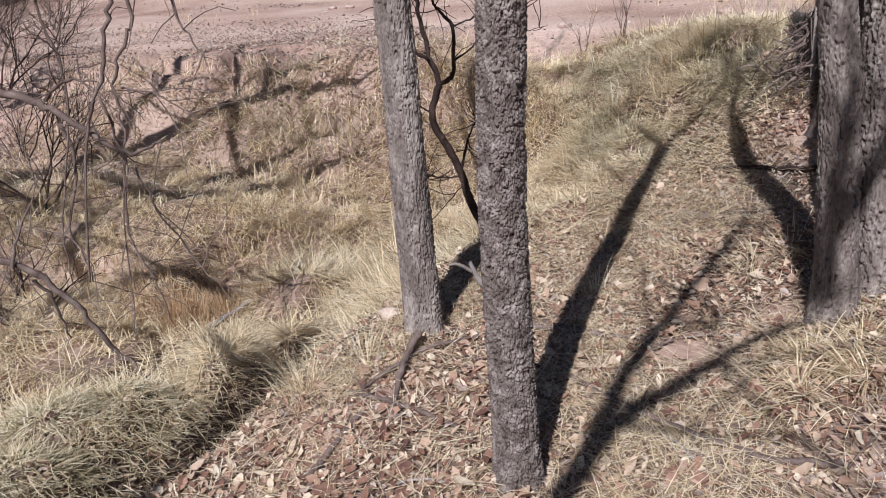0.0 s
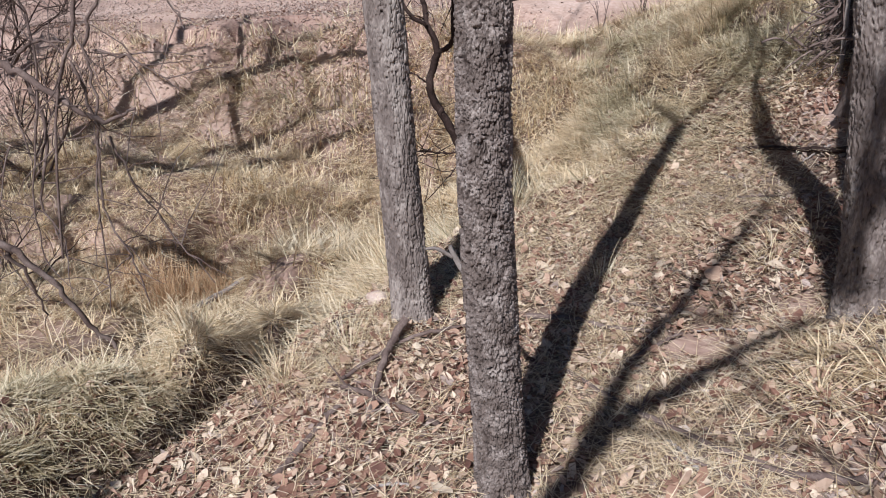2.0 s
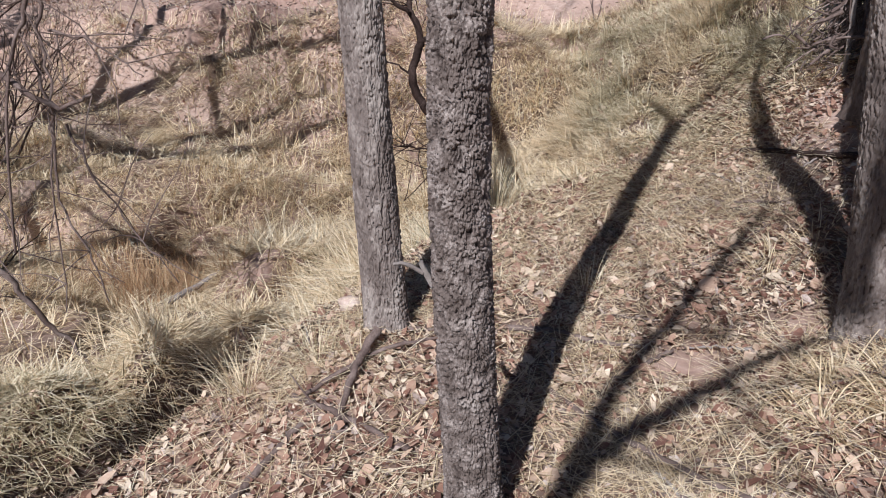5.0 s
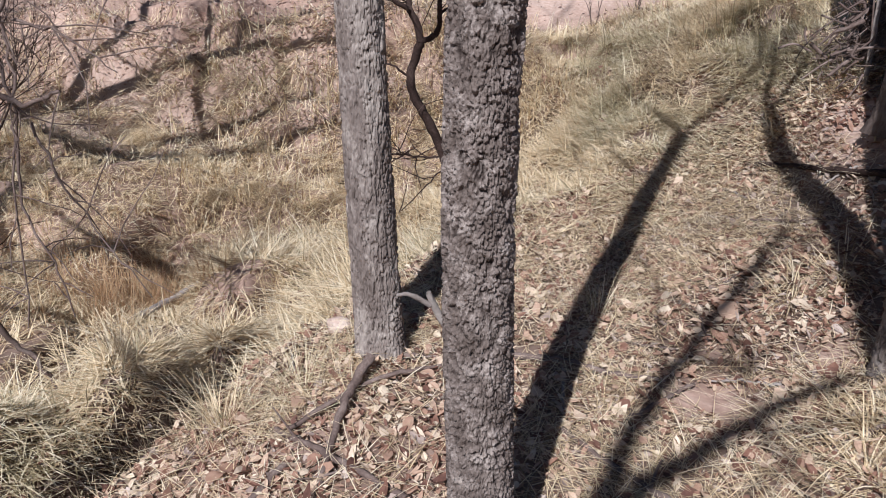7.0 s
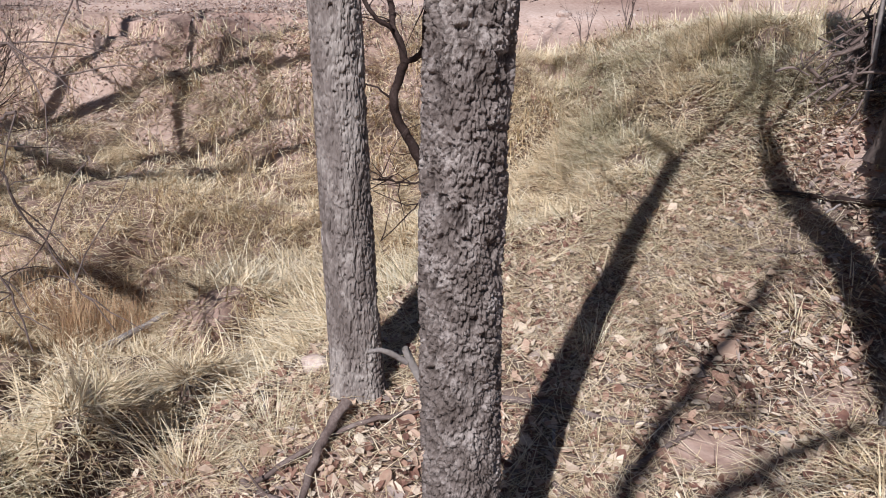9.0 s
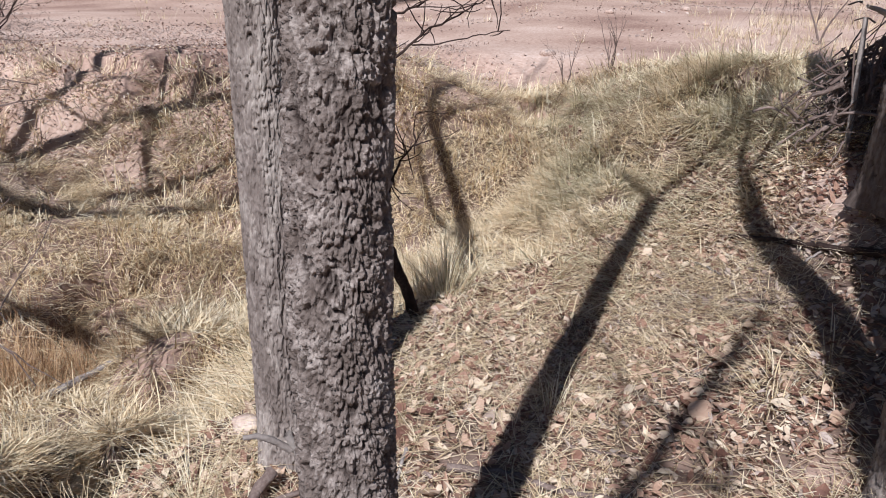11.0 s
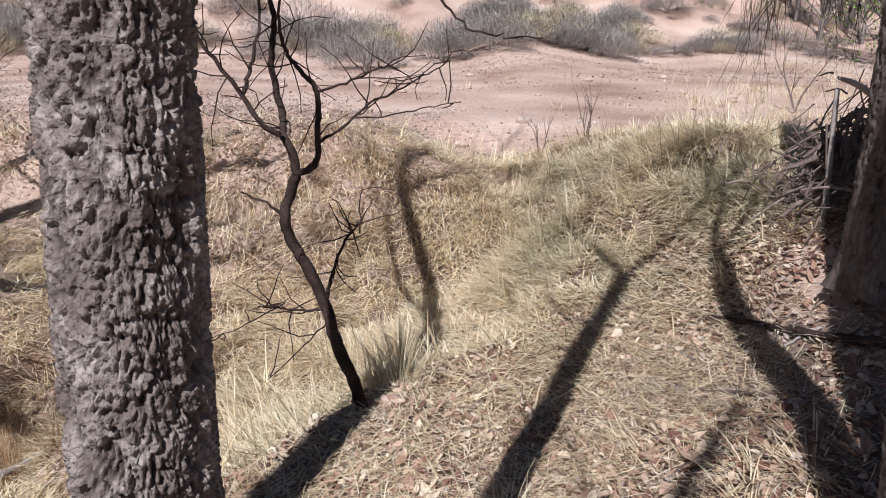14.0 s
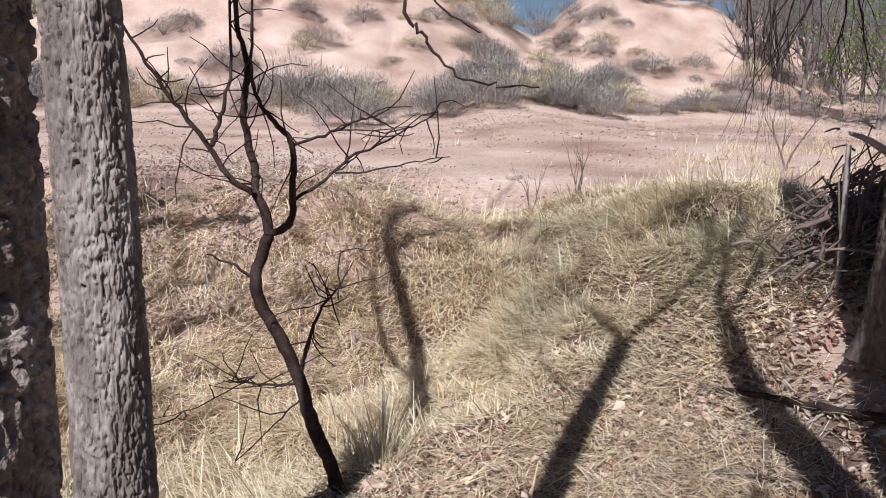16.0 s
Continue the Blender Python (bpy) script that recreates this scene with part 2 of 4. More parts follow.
def height(x, y):
    """The lie of the land: a bench, a gully beyond its edge, a bank, a plain that climbs to sandy hills."""
    x, y = np.asarray(x, float), np.asarray(y, float)
    u = y - (3.75 + 0.7 * x + 0.5 * S(-0.4, 0.4, x))
    f = 1 - 0.9 * S(0.0, 1.9, x)
    near = S(26, 9, y) * S(-14, -5, x)
    z = -0.06 - 0.2 * S(-0.1, -1.0, x) * S(0.5, 2, y) + 0.12 * S(0.9, 1.6, x) + 0.6 * S(1.4, 2.5, x) * (1 - 0.5 * S(6.5, 10, y))
    z = z - (0.62 * S(0, 0.9, u) - 0.45 * S(2.0, 6.0, u)) * f * near
    z = z - 0.3 * S(2.6, 8, x) * S(4, 9, y)
    level = S(7.05, 8.8, y + 0.2 * (np.clip(x, -5, 1) + 2)) * S(26, 13, y) * np.maximum(S(2.2, -0.6, x), S(9.3, 11.5, y)) * S(-16, -6, x)
    z = z + (0.42 - z) * level
    z = z + 0.062 * np.clip(y - 12.5, 0, 15) + 0.04 * np.clip(y - 27.5, 0, 60)
    z = z + 8.2 * np.exp(-((x + 11) / 12) ** 2 - ((y - 43) / 9.5) ** 2)
    z = z + 5.2 * np.exp(-((x - 12.6) / 5.6) ** 4 - ((y - 44) / 7.5) ** 2)
    z = z + 3.3 * np.exp(-((x - 1.5) / 4.0) ** 2 - ((y - 47) / 8) ** 2)
    far = S(10, 30, y)
    z = z + far * (0.35 * fbm(x * 0.13, y * 0.13, 0, 3, 2) + S(27, 33, y) * (1.0 * fbm(x * 0.3, y * 0.3, 0, 5, 2) + 0.35 * np.abs(vnoise(x * 0.55, y * 0.3, 0, 6)))) + 5.0 * S(15, 24, x) * S(40, 56, y)
    fine = S(13, 8, np.abs(y - 3)) * S(12, 7, np.abs(x))
    z = z + (0.2 + 0.8 * S(13, 8, y)) * 0.045 * fbm(x * 1.3, y * 1.3, 0, 11) + fine * 0.016 * fbm(x * 6, y * 6, 0, 17)
    tuss = S(0.1, 0.6, u) * S(11.5, 8.5, y) * S(3.6, 2.2, x - 0.12 * y)
    dome = S(0.02, 0.5, np.abs(vnoise(x * 1.7 + 0.4 * vnoise(x * 3, y * 3, 0, 64), y * 1.9, 0, 61)))
    z = z + tuss * (0.21 * dome - 0.04) + 0.05 * S(0.6, 0.1, np.abs(u + 0.3)) * S(0.2, -0.6, x) * vnoise(x * 4, y * 4, 0, 63)
    v = cut(x, y)
    slot = S(1.2, 1.7, y) * S(4.0, 3.6, y)
    z = z + slot * (0.13 * np.exp(-((v - 0.45) / 0.27) ** 2) - 0.32 * np.exp(-((v - 0.08) / 0.085) ** 2))
    z = z + slot * S(0.12, 0.3, v) * S(1.2, 0.8, v) * (0.12 * dome - 0.04)
    z = z + 0.2 * np.exp(-((x + 1.1) / 0.4) ** 2 - ((y - 4.8) / 0.3) ** 2)
    return z


def stretch_axis(lo, hi, centre, fine, reach):
    """Coordinates that are close together round the centre and far apart away from it."""
    side = []
    for end in (lo - centre, hi - centre):
        n, k = abs(end), 0.0
        pts, step = [], fine
        while k < n:
            k += step
            if k > reach:
                step *= 1.03
            pts.append(min(k, n))
        side.append(np.array(pts) * np.sign(end))
    return centre + np.concatenate([side[0][::-1], [0.0], side[1]])


gx, gy = stretch_axis(-400, 400, 0.2, 0.032, 2.6), stretch_axis(-120, 600, 3.6, 0.032, 2.4)
GX, GY = np.meshgrid(gx, gy)
GZ = height(GX, GY)
nx, ny = len(gx), len(gy)
quad = (np.arange(ny - 1)[:, None] * nx + np.arange(nx - 1)[None]).ravel()
bare = np.exp(-((GX - 0.95) / 0.15) ** 2 - ((GY - 2.88) / 0.11) ** 2) + np.exp(-((GX - 2.12) / 0.22) ** 2 - ((GY - 4.45) / 0.32) ** 2) + 0.8 * np.exp(-((GX - 1.42) / 0.13) ** 2 - ((GY - 2.98) / 0.08) ** 2)
humus = S(-0.45, 0.35, fbm(GX * 1.6, GY * 1.6, 0, 141) + 0.3) * S(9.0, 7.2, GY) * S(-8.5, -5.5, GX) * S(4.6, 3.6, GX) * S(-6, -2, GY) * (1 - np.clip(1.2 * bare, 0, 1))
ground = build("ground", np.stack([GX, GY, GZ], -1), np.stack([quad, quad + 1, quad + nx + 1, quad + nx], -1), SOIL, attr=(1 - (0.8 - 0.35 * S(4.2, 4.8, GY) * S(0.4, -0.4, GX)) * humus).ravel())
tagged(ground, "pinkish red sandy soil of a dry gully bank", "ground", kind="structure")


# ---------------------------------------------------------------- trees
def bark_trunk(name, path, radii, mat, parent, sides=150, step=0.006, depth=0.008, cell=(0.02, 0.05), seed=0, flare=0.35, coarse=1.7, crack=(0.0, 0.3), hollows=0.5):
    """A trunk whose bark is cut by real furrows; above the height coarse it is built with fewer rings."""
    line = bend(path, 12)
    s = np.concatenate([[0], np.cumsum(np.linalg.norm(np.diff(line, axis=0), axis=1))])
    rs = np.interp(s, np.linspace(0, s[-1], len(radii)), radii)
    low = min(coarse, s[-1])
    marks = np.concatenate([np.arange(0, low, step), np.arange(low, s[-1], step * 8), [s[-1]]])
    c = np.stack([np.interp(marks, s, line[:, k]) for k in range(3)], -1)
    r = np.interp(marks, s, rs)
    r = r * (1 + flare * np.exp(-marks / 0.12))
    a = np.arange(sides) * 2 * np.pi / sides
    A, M = np.meshgrid(a, marks)
    R = r[:, None] * np.ones_like(A)
    px, py = np.cos(A) * R, np.sin(A) * R
    w = 0.7 * vnoise(px * 60, py * 60, M * 60, seed + 5)
    fu, fv = 1 / cell[0], 1 / cell[1]
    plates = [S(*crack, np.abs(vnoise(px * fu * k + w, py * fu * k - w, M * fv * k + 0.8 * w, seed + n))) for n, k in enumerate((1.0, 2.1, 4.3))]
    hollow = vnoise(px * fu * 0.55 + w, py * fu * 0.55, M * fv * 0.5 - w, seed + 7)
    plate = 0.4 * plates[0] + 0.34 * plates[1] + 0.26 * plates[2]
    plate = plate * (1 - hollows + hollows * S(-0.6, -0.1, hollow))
    lump = 0.035 * fbm(np.cos(A) * 1.1, np.sin(A) * 1.1, M * 1.6, seed + 8)
    root = 0.16 * np.exp(-M / 0.1) * np.cos(A * 4 + seed)
    R = R * (1 + lump + root) + depth * (plate - 0.5)
    V = np.stack([c[:, None, 0] + np.cos(A) * R, c[:, None, 1] + np.sin(A) * R, c[:, None, 2] + 0 * A], -1)
    m = len(marks)
    i = np.arange(m - 1)[:, None] * sides + np.arange(sides)[None]
    j = np.arange(m - 1)[:, None] * sides + (np.arange(sides)[None] + 1) % sides
    # deep grooves blend to the furrow colour, adding painted shade to the relief
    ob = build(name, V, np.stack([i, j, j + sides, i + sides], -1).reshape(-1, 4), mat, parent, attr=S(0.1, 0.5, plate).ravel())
    return ob, line, rs


def limb(parent, mat, start, way, length, r, depth=3, spread=0.75, up=0.2, kids=3, name="limb"):
    t = Tubes(7)
    sprout(t, start, way, length, r, depth, spread, up, kids, 0.10)
    return t.make(name, mat, parent)


def crown(parent, mat, line, rs, limbs):
    """Main limbs: (share of the trunk's length, way, length, thickness)."""
    for share, way, length, r in limbs:
        k = int(share * (len(line) - 1))
        way = np.array(way, float)
        limb(parent, mat, line[k] - way / np.linalg.norm(way) * 0.02, way / np.linalg.norm(way), length, r)


def tree(place, label, path, radii, mat, limbs, **kw):
    base = np.array([place[0], place[1], float(height(place[0], place[1])) - 0.04])
    t = thing("tree", base, label, "tree")
    _, line, rs = bark_trunk("trunk", [base + np.array(p) for p in path], radii, mat, t, **kw)
    crown(t, mat, line, rs, limbs)
    return t


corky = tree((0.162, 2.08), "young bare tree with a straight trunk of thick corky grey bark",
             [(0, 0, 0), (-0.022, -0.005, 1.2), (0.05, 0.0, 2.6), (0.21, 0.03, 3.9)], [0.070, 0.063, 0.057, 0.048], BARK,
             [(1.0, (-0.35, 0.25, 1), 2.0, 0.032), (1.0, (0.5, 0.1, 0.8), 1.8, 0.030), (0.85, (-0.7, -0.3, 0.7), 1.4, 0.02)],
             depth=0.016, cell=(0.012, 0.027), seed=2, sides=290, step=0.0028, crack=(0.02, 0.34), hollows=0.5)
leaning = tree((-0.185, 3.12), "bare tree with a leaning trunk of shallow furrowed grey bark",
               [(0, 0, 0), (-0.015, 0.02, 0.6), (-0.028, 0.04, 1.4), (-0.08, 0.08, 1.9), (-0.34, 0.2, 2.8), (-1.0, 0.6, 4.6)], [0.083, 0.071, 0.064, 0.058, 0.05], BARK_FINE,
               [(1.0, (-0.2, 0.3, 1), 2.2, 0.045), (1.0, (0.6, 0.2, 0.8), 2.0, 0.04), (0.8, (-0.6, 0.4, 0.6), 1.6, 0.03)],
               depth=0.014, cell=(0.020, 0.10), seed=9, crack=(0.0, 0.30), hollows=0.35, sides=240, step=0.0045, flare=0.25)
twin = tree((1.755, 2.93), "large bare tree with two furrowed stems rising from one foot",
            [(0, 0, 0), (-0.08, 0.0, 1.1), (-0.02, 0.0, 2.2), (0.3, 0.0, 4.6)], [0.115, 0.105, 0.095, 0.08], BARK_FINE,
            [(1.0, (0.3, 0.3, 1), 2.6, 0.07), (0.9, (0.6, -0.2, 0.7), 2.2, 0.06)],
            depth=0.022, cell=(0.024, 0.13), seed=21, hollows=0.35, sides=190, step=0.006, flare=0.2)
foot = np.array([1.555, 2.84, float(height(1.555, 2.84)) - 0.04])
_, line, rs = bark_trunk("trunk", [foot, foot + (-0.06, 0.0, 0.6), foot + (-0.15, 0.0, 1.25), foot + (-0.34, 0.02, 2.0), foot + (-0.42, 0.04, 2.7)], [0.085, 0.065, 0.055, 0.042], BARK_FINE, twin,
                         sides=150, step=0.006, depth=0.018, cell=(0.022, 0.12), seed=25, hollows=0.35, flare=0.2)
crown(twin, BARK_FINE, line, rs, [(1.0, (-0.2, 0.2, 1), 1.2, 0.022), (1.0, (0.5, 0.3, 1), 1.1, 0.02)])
# its bark colour is darkened on top of the shade it gets
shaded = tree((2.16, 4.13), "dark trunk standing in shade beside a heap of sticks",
              [(0, 0, 0), (0.0, 0.0, 1.0), (-0.01, 0.03, 2.2), (0.05, 0.1, 4.0)], [0.145, 0.14, 0.13, 0.10], BARK_SHADED,
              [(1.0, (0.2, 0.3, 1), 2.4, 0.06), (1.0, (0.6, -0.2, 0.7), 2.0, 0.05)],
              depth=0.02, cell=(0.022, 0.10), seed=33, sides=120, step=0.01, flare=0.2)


def shade_tree(place, tall, limbs, seed, shoots=7, fine=0.35, girth=1.0):
    """A bare tree outside the view whose crown shades the ground; limbs: thickness, then spots of shade and heights above them."""
    t = tree(place, "bare tree standing among dry grass on the bank", [(0, 0, 0), (0.02, 0.02, tall * 0.5), (0.0, 0.0, tall)], [0.12 * girth, 0.1 * girth, 0.085 * girth], BARK_FINE, [],
             depth=0.008, cell=(0.03, 0.1), seed=seed, sides=60, step=0.03)
    k = 1 / math.tan(radians(EL))
    for r, *spots in limbs:
        p = np.array([(x - h * k * math.sin(radians(AZ)), y - h * k * math.cos(radians(AZ)), float(height(x, y)) + h) for x, y, h in spots])
        tubes = Tubes(7)
        c = bend(p, 6, 0.008)
        tubes.add(c, np.linspace(r, r * 0.5, len(c)))
        for _ in range(shoots):
            q = rng.integers(3, len(c))
            d = rng.normal(size=3) + (0, 0, 0.4) + 1.2 * (p[-1] - p[0]) / np.linalg.norm(p[-1] - p[0])
            sprout(tubes, c[q], d / np.linalg.norm(d), rng.uniform(0.5, 1.4), r * fine, 2, 0.8, 0.2, 3, 0.12)
        tubes.make("limb", BARK_FINE, t)


shade_tree((-5.04, 5.2), 2.45, [
    (0.095, (-4.3, 7.4, 2.4), (-3.7, 7.8, 2.5), (-3.2, 8.0, 2.6), (-2.56, 7.98, 2.7), (-2.0, 8.04, 2.8), (-1.5, 8.15, 2.9), (-1.0, 7.97, 3.0)),
    (0.075, (-3.7, 7.95, 2.5), (-3.46, 8.28, 2.7), (-3.2, 8.6, 2.9), (-2.9, 10.8, 3.4)),
    (0.065, (-2.45, 8.0, 2.7), (-2.42, 8.7, 3.0), (-2.8, 10.5, 3.4)),
    (0.065, (-2.08, 8.05, 2.8), (-1.88, 8.64, 3.0), (-1.36, 8.46, 3.2)),
    (0.060, (-2.3, 7.95, 2.7), (-2.3, 7.6, 2.75), (-2.18, 7.28, 2.8)),
    (0.070, (-3.5, 7.2, 2.5), (-2.84, 6.8, 2.6), (-2.36, 7.1, 2.7), (-1.81, 7.3, 2.8), (-1.4, 7.6, 3.0)),
    (0.075, (-2.95, 6.75, 2.6), (-1.86, 6.78, 2.8), (-1.39, 7.19, 2.9), (-1.0, 7.29, 3.0))], 53, 6, 0.22)
shade_tree((-7.6, 5.6), 2.6, [
    (0.09, (-6.9, 7.9, 2.6), (-6.0, 8.4, 2.9), (-5.2, 8.8, 3.2), (-4.4, 9.4, 3.6)),
    (0.07, (-6.0, 8.4, 2.9), (-5.2, 7.6, 3.0), (-4.4, 6.9, 3.2), (-3.5, 6.4, 3.4)),
    (0.07, (-6.9, 7.9, 2.6), (-6.6, 9.5, 3.4), (-5.6, 10.6, 4.0))], 57, 6, 0.25)
shade_tree((-4.0, 2.3), 2.9, [
    (0.070, (-2.92, 4.95, 2.9), (-2.2, 5.33, 3.0), (-1.72, 5.28, 3.1), (-1.5, 5.66, 3.2), (-1.0, 5.92, 3.4)),
    (0.055, (-2.92, 4.95, 2.9), (-3.2, 6.0, 3.4), (-3.0, 6.9, 3.8))], 54)
shade_tree((-2.32, -0.8), 4.3, [
    (0.05, (-0.95, 3.3, 4.35), (-0.75, 3.8, 4.8), (-0.5, 4.5, 5.4)),
    (0.03, (-0.95, 3.3, 4.35), (-1.1, 4.2, 5.0), (-1.2, 5.0, 5.6))], 56, 2, 0.25, 0.6)
shade_tree((-0.8, -1.3), 3.45, [
    (0.050, (0.28, 1.96, 3.5), (0.55, 2.37, 3.6), (0.84, 2.59, 3.7), (1.05, 2.74, 3.8), (1.36, 2.86, 4.0)),
    (0.042, (0.44, 2.24, 3.55), (0.67, 2.74, 3.8), (0.95, 3.15, 4.0), (1.3, 3.62, 4.3), (1.6, 3.95, 4.6)),
    (0.022, (0.95, 3.15, 4.0), (1.14, 3.02, 4.0), (1.14, 3.3, 4.1), (0.94, 3.64, 4.3)),
    (0.055, (1.50, 2.90, 4.1), (1.62, 3.26, 4.4), (1.74, 3.6, 4.7)),
    (0.045, (1.60, 3.15, 4.3), (1.88, 3.42, 4.6), (2.02, 3.75, 4.9), (2.3, 3.9, 5.2))], 55, 4, 0.25)


# sapling: the whole plant is thin dark wood, each limb a part
sap = thing("sapling", (0.19, 4.15, -0.1), "leafless sapling with crooked dark brown stem and thorny twigs", "sapling")


def sap_limb(name, line, r0, r1, drift=0.0, twigs=0, parent=sap):
    """line: x and z of the limb; drift: how far it leans away along y."""
    p = np.array([(x, 4.15 + drift * k / (len(line) - 1), z) for k, (x, z) in enumerate(line)])
    t = Tubes(8)
    c = bend(p, 5, 0.002)
    t.add(c, np.linspace(r0, r1, len(c)), 0.06)
    main = t.make(name, TWIG_DARK, parent)
    for _ in range(twigs * 2):
        t = Tubes(5)
        k = rng.integers(len(c) // 4, len(c))
        d = rng.normal(size=3) * (1, 0.6, 0.8)
        sprout(t, c[k], d / np.linalg.norm(d), rng.uniform(0.05, 0.28), 0.003, 0, 0.8, 0.2, 2, 0.25)
        t.make("shoot", TWIG_DARK, main)
    return main


sap_limb("stem", [(0.20, -0.22), (0.18, -0.09), (0.13, 0.08), (0.07, 0.23), (0.03, 0.38), (-0.02, 0.52), (-0.09, 0.64), (-0.12, 0.75), (-0.09, 0.85), (-0.07, 0.91)], 0.026, 0.019)
sap_limb("limb", [(-0.07, 0.91), (-0.09, 1.0), (-0.12, 1.05), (-0.12, 1.11), (-0.15, 1.22), (-0.16, 1.35), (-0.15, 1.42), (-0.16, 1.5), (-0.19, 1.62), (-0.17, 1.9)], 0.017, 0.007, 0.15, 6)
sap_limb("limb", [(-0.12, 1.05), (-0.19, 1.1), (-0.25, 1.2), (-0.32, 1.3), (-0.38, 1.39), (-0.43, 1.48), (-0.5, 1.6)], 0.011, 0.004, -0.1, 9)
sap_limb("limb", [(-0.25, 1.2), (-0.24, 1.25), (-0.22, 1.33), (-0.2, 1.45), (-0.2, 1.7)], 0.009, 0.004, 0.1, 4)
sap_limb("limb", [(-0.07, 0.91), (-0.01, 0.94), (0.01, 0.98), (0.02, 1.1), (0.02, 1.21), (-0.01, 1.26), (-0.05, 1.31), (-0.08, 1.36), (-0.09, 1.47), (-0.08, 1.7)], 0.014, 0.004, -0.12, 6)
sap_limb("twig", [(0.02, 1.21), (0.14, 1.25), (0.22, 1.29), (0.27, 1.3), (0.34, 1.27)], 0.005, 0.002, 0.05, 4)
sap_limb("twig", [(0.02, 1.03), (0.12, 1.1), (0.2, 1.17), (0.3, 1.22), (0.41, 1.28), (0.49, 1.33)], 0.006, 0.002, 0.0, 6)
sap_limb("twig", [(0.15, 1.12), (0.28, 1.13), (0.41, 1.16), (0.53, 1.18)], 0.0035, 0.0015, 0.05, 1)
sap_limb("twig", [(-0.12, 0.75), (-0.18, 0.8), (-0.28, 0.84)], 0.006, 0.003)
sap_limb("twig", [(0.02, 0.39), (-0.04, 0.39), (-0.13, 0.41), (-0.21, 0.43)], 0.006, 0.002, -0.1, 6)
sap_limb("twig", [(-0.13, 0.41), (-0.29, 0.33), (-0.45, 0.29)], 0.003, 0.0015, -0.1, 2)
sap_limb("twig", [(0.03, 0.33), (-0.05, 0.26), (-0.18, 0.14)], 0.004, 0.002, -0.1, 1)
sap_limb("twig", [(0.03, 0.43), (0.05, 0.52), (0.08, 0.61), (0.12, 0.68), (0.16, 0.72)], 0.008, 0.003, 0.05, 8)
sap_limb("twig", [(0.16, 0.69), (0.16, 0.82), (0.19, 0.85), (0.28, 0.84)], 0.003, 0.0012, 0.1, 0)


# hanging and leaning dead brush
def brush(label, lines, mat, y=3.68, twigs=9, name="dead_branch", drift=-0.15):
    """Each line: thickness at its ends, then x and z of its points."""
    t0 = lines[0][2:][-1]
    b = thing(name, (t0[0], y, t0[1]), label, "branch")
    for r0, r1, *line in lines:
        p = np.array([(x, y + drift * k / len(line), z) for k, (x, z) in enumerate(line)])
        t = Tubes(7)
        c = bend(p, 5, 0.006)
        t.add(c, np.linspace(r0 * 1.1, r1 * 1.1, len(c)), 0.1)
        main = t.make("twig", mat, b)
        for _ in range(twigs):
            t = Tubes(5)
            k = rng.integers(1, len(c))
            d = rng.normal(size=3) * (1, 0.7, 1)
            sprout(t, c[k], d / np.linalg.norm(d), rng.uniform(0.1, 0.5), 0.0035, 0, 0.6, -0.2, 2, 0.2)
            t.make("shoot", mat, main)
    return b


brush("broken dead branches hanging down over the gully", [
    (0.013, 0.005, (-1.5, 2.3), (-1.53, 1.8), (-1.55, 1.47), (-1.61, 1.32), (-1.63, 1.17), (-1.71, 1.02), (-1.80, 0.77), (-1.93, 0.12)),
    (0.009, 0.003, (-1.45, 2.2), (-1.47, 1.46), (-1.51, 1.31), (-1.60, 1.13), (-1.60, 0.93), (-1.63, 0.67), (-1.69, 0.40), (-1.75, -0.2)),
    (0.006, 0.002, (-1.62, 0.67), (-1.54, 0.45), (-1.39, 0.2), (-1.2, -0.05)),
    (0.006, 0.002, (-1.60, 1.07), (-1.40, 1.02), (-1.19, 0.89)),
    (0.007, 0.003, (-1.72, 1.02), (-1.66, 0.7), (-1.7, 0.35), (-1.6, 0.05), (-1.55, -0.15)),
    (0.007, 0.003, (-1.85, 2.0), (-1.9, 1.5), (-1.84, 1.1), (-1.9, 0.8), (-2.0, 0.45), (-2.02, 0.1)),
    (0.006, 0.003, (-1.3, 1.9), (-1.28, 1.5), (-1.2, 1.3), (-1.12, 1.15))], TWIG_BROWN)
brush("dark dead limb reaching out over the gully", [
    (0.024, 0.006, (-3.2, 1.15), (-2.6, 1.15), (-2.23, 1.10), (-1.99, 1.03), (-1.87, 0.95), (-1.67, 0.81), (-1.56, 0.77), (-1.41, 0.83)),
    (0.010, 0.004, (-1.99, 1.03), (-1.85, 1.12), (-1.68, 1.13)),
    (0.010, 0.003, (-1.95, 1.0), (-1.9, 0.7), (-1.98, 0.4), (-1.9, 0.1))], TWIG_BROWN, twigs=12)
brush("fallen dark branch leaning down into the gully", [
    (0.021, 0.008, (-3.0, 0.3), (-2.49, 0.20), (-2.33, 0.11), (-2.21, -0.04), (-2.10, -0.24), (-2.02, -0.44), (-1.91, -0.62), (-1.88, -0.78)),
    (0.010, 0.004, (-2.3, 0.08), (-2.26, -0.1), (-2.27, -0.35)),
    (0.009, 0.003, (-2.4, 0.15), (-2.34, 0.35), (-2.2, 0.6))], TWIG_BROWN, drift=0.2)
brush("thin drooping branch tip with small buds", [(0.006, 0.002, (0.22, 2.1), (0.36, 1.65), (0.42, 1.57), (0.47, 1.50), (0.56, 1.43), (0.66, 1.41), (0.77, 1.41)),
      (0.004, 0.002, (0.33, 1.8), (0.5, 1.62), (0.6, 1.56))], TWIG_DARK, y=4.0, twigs=0)
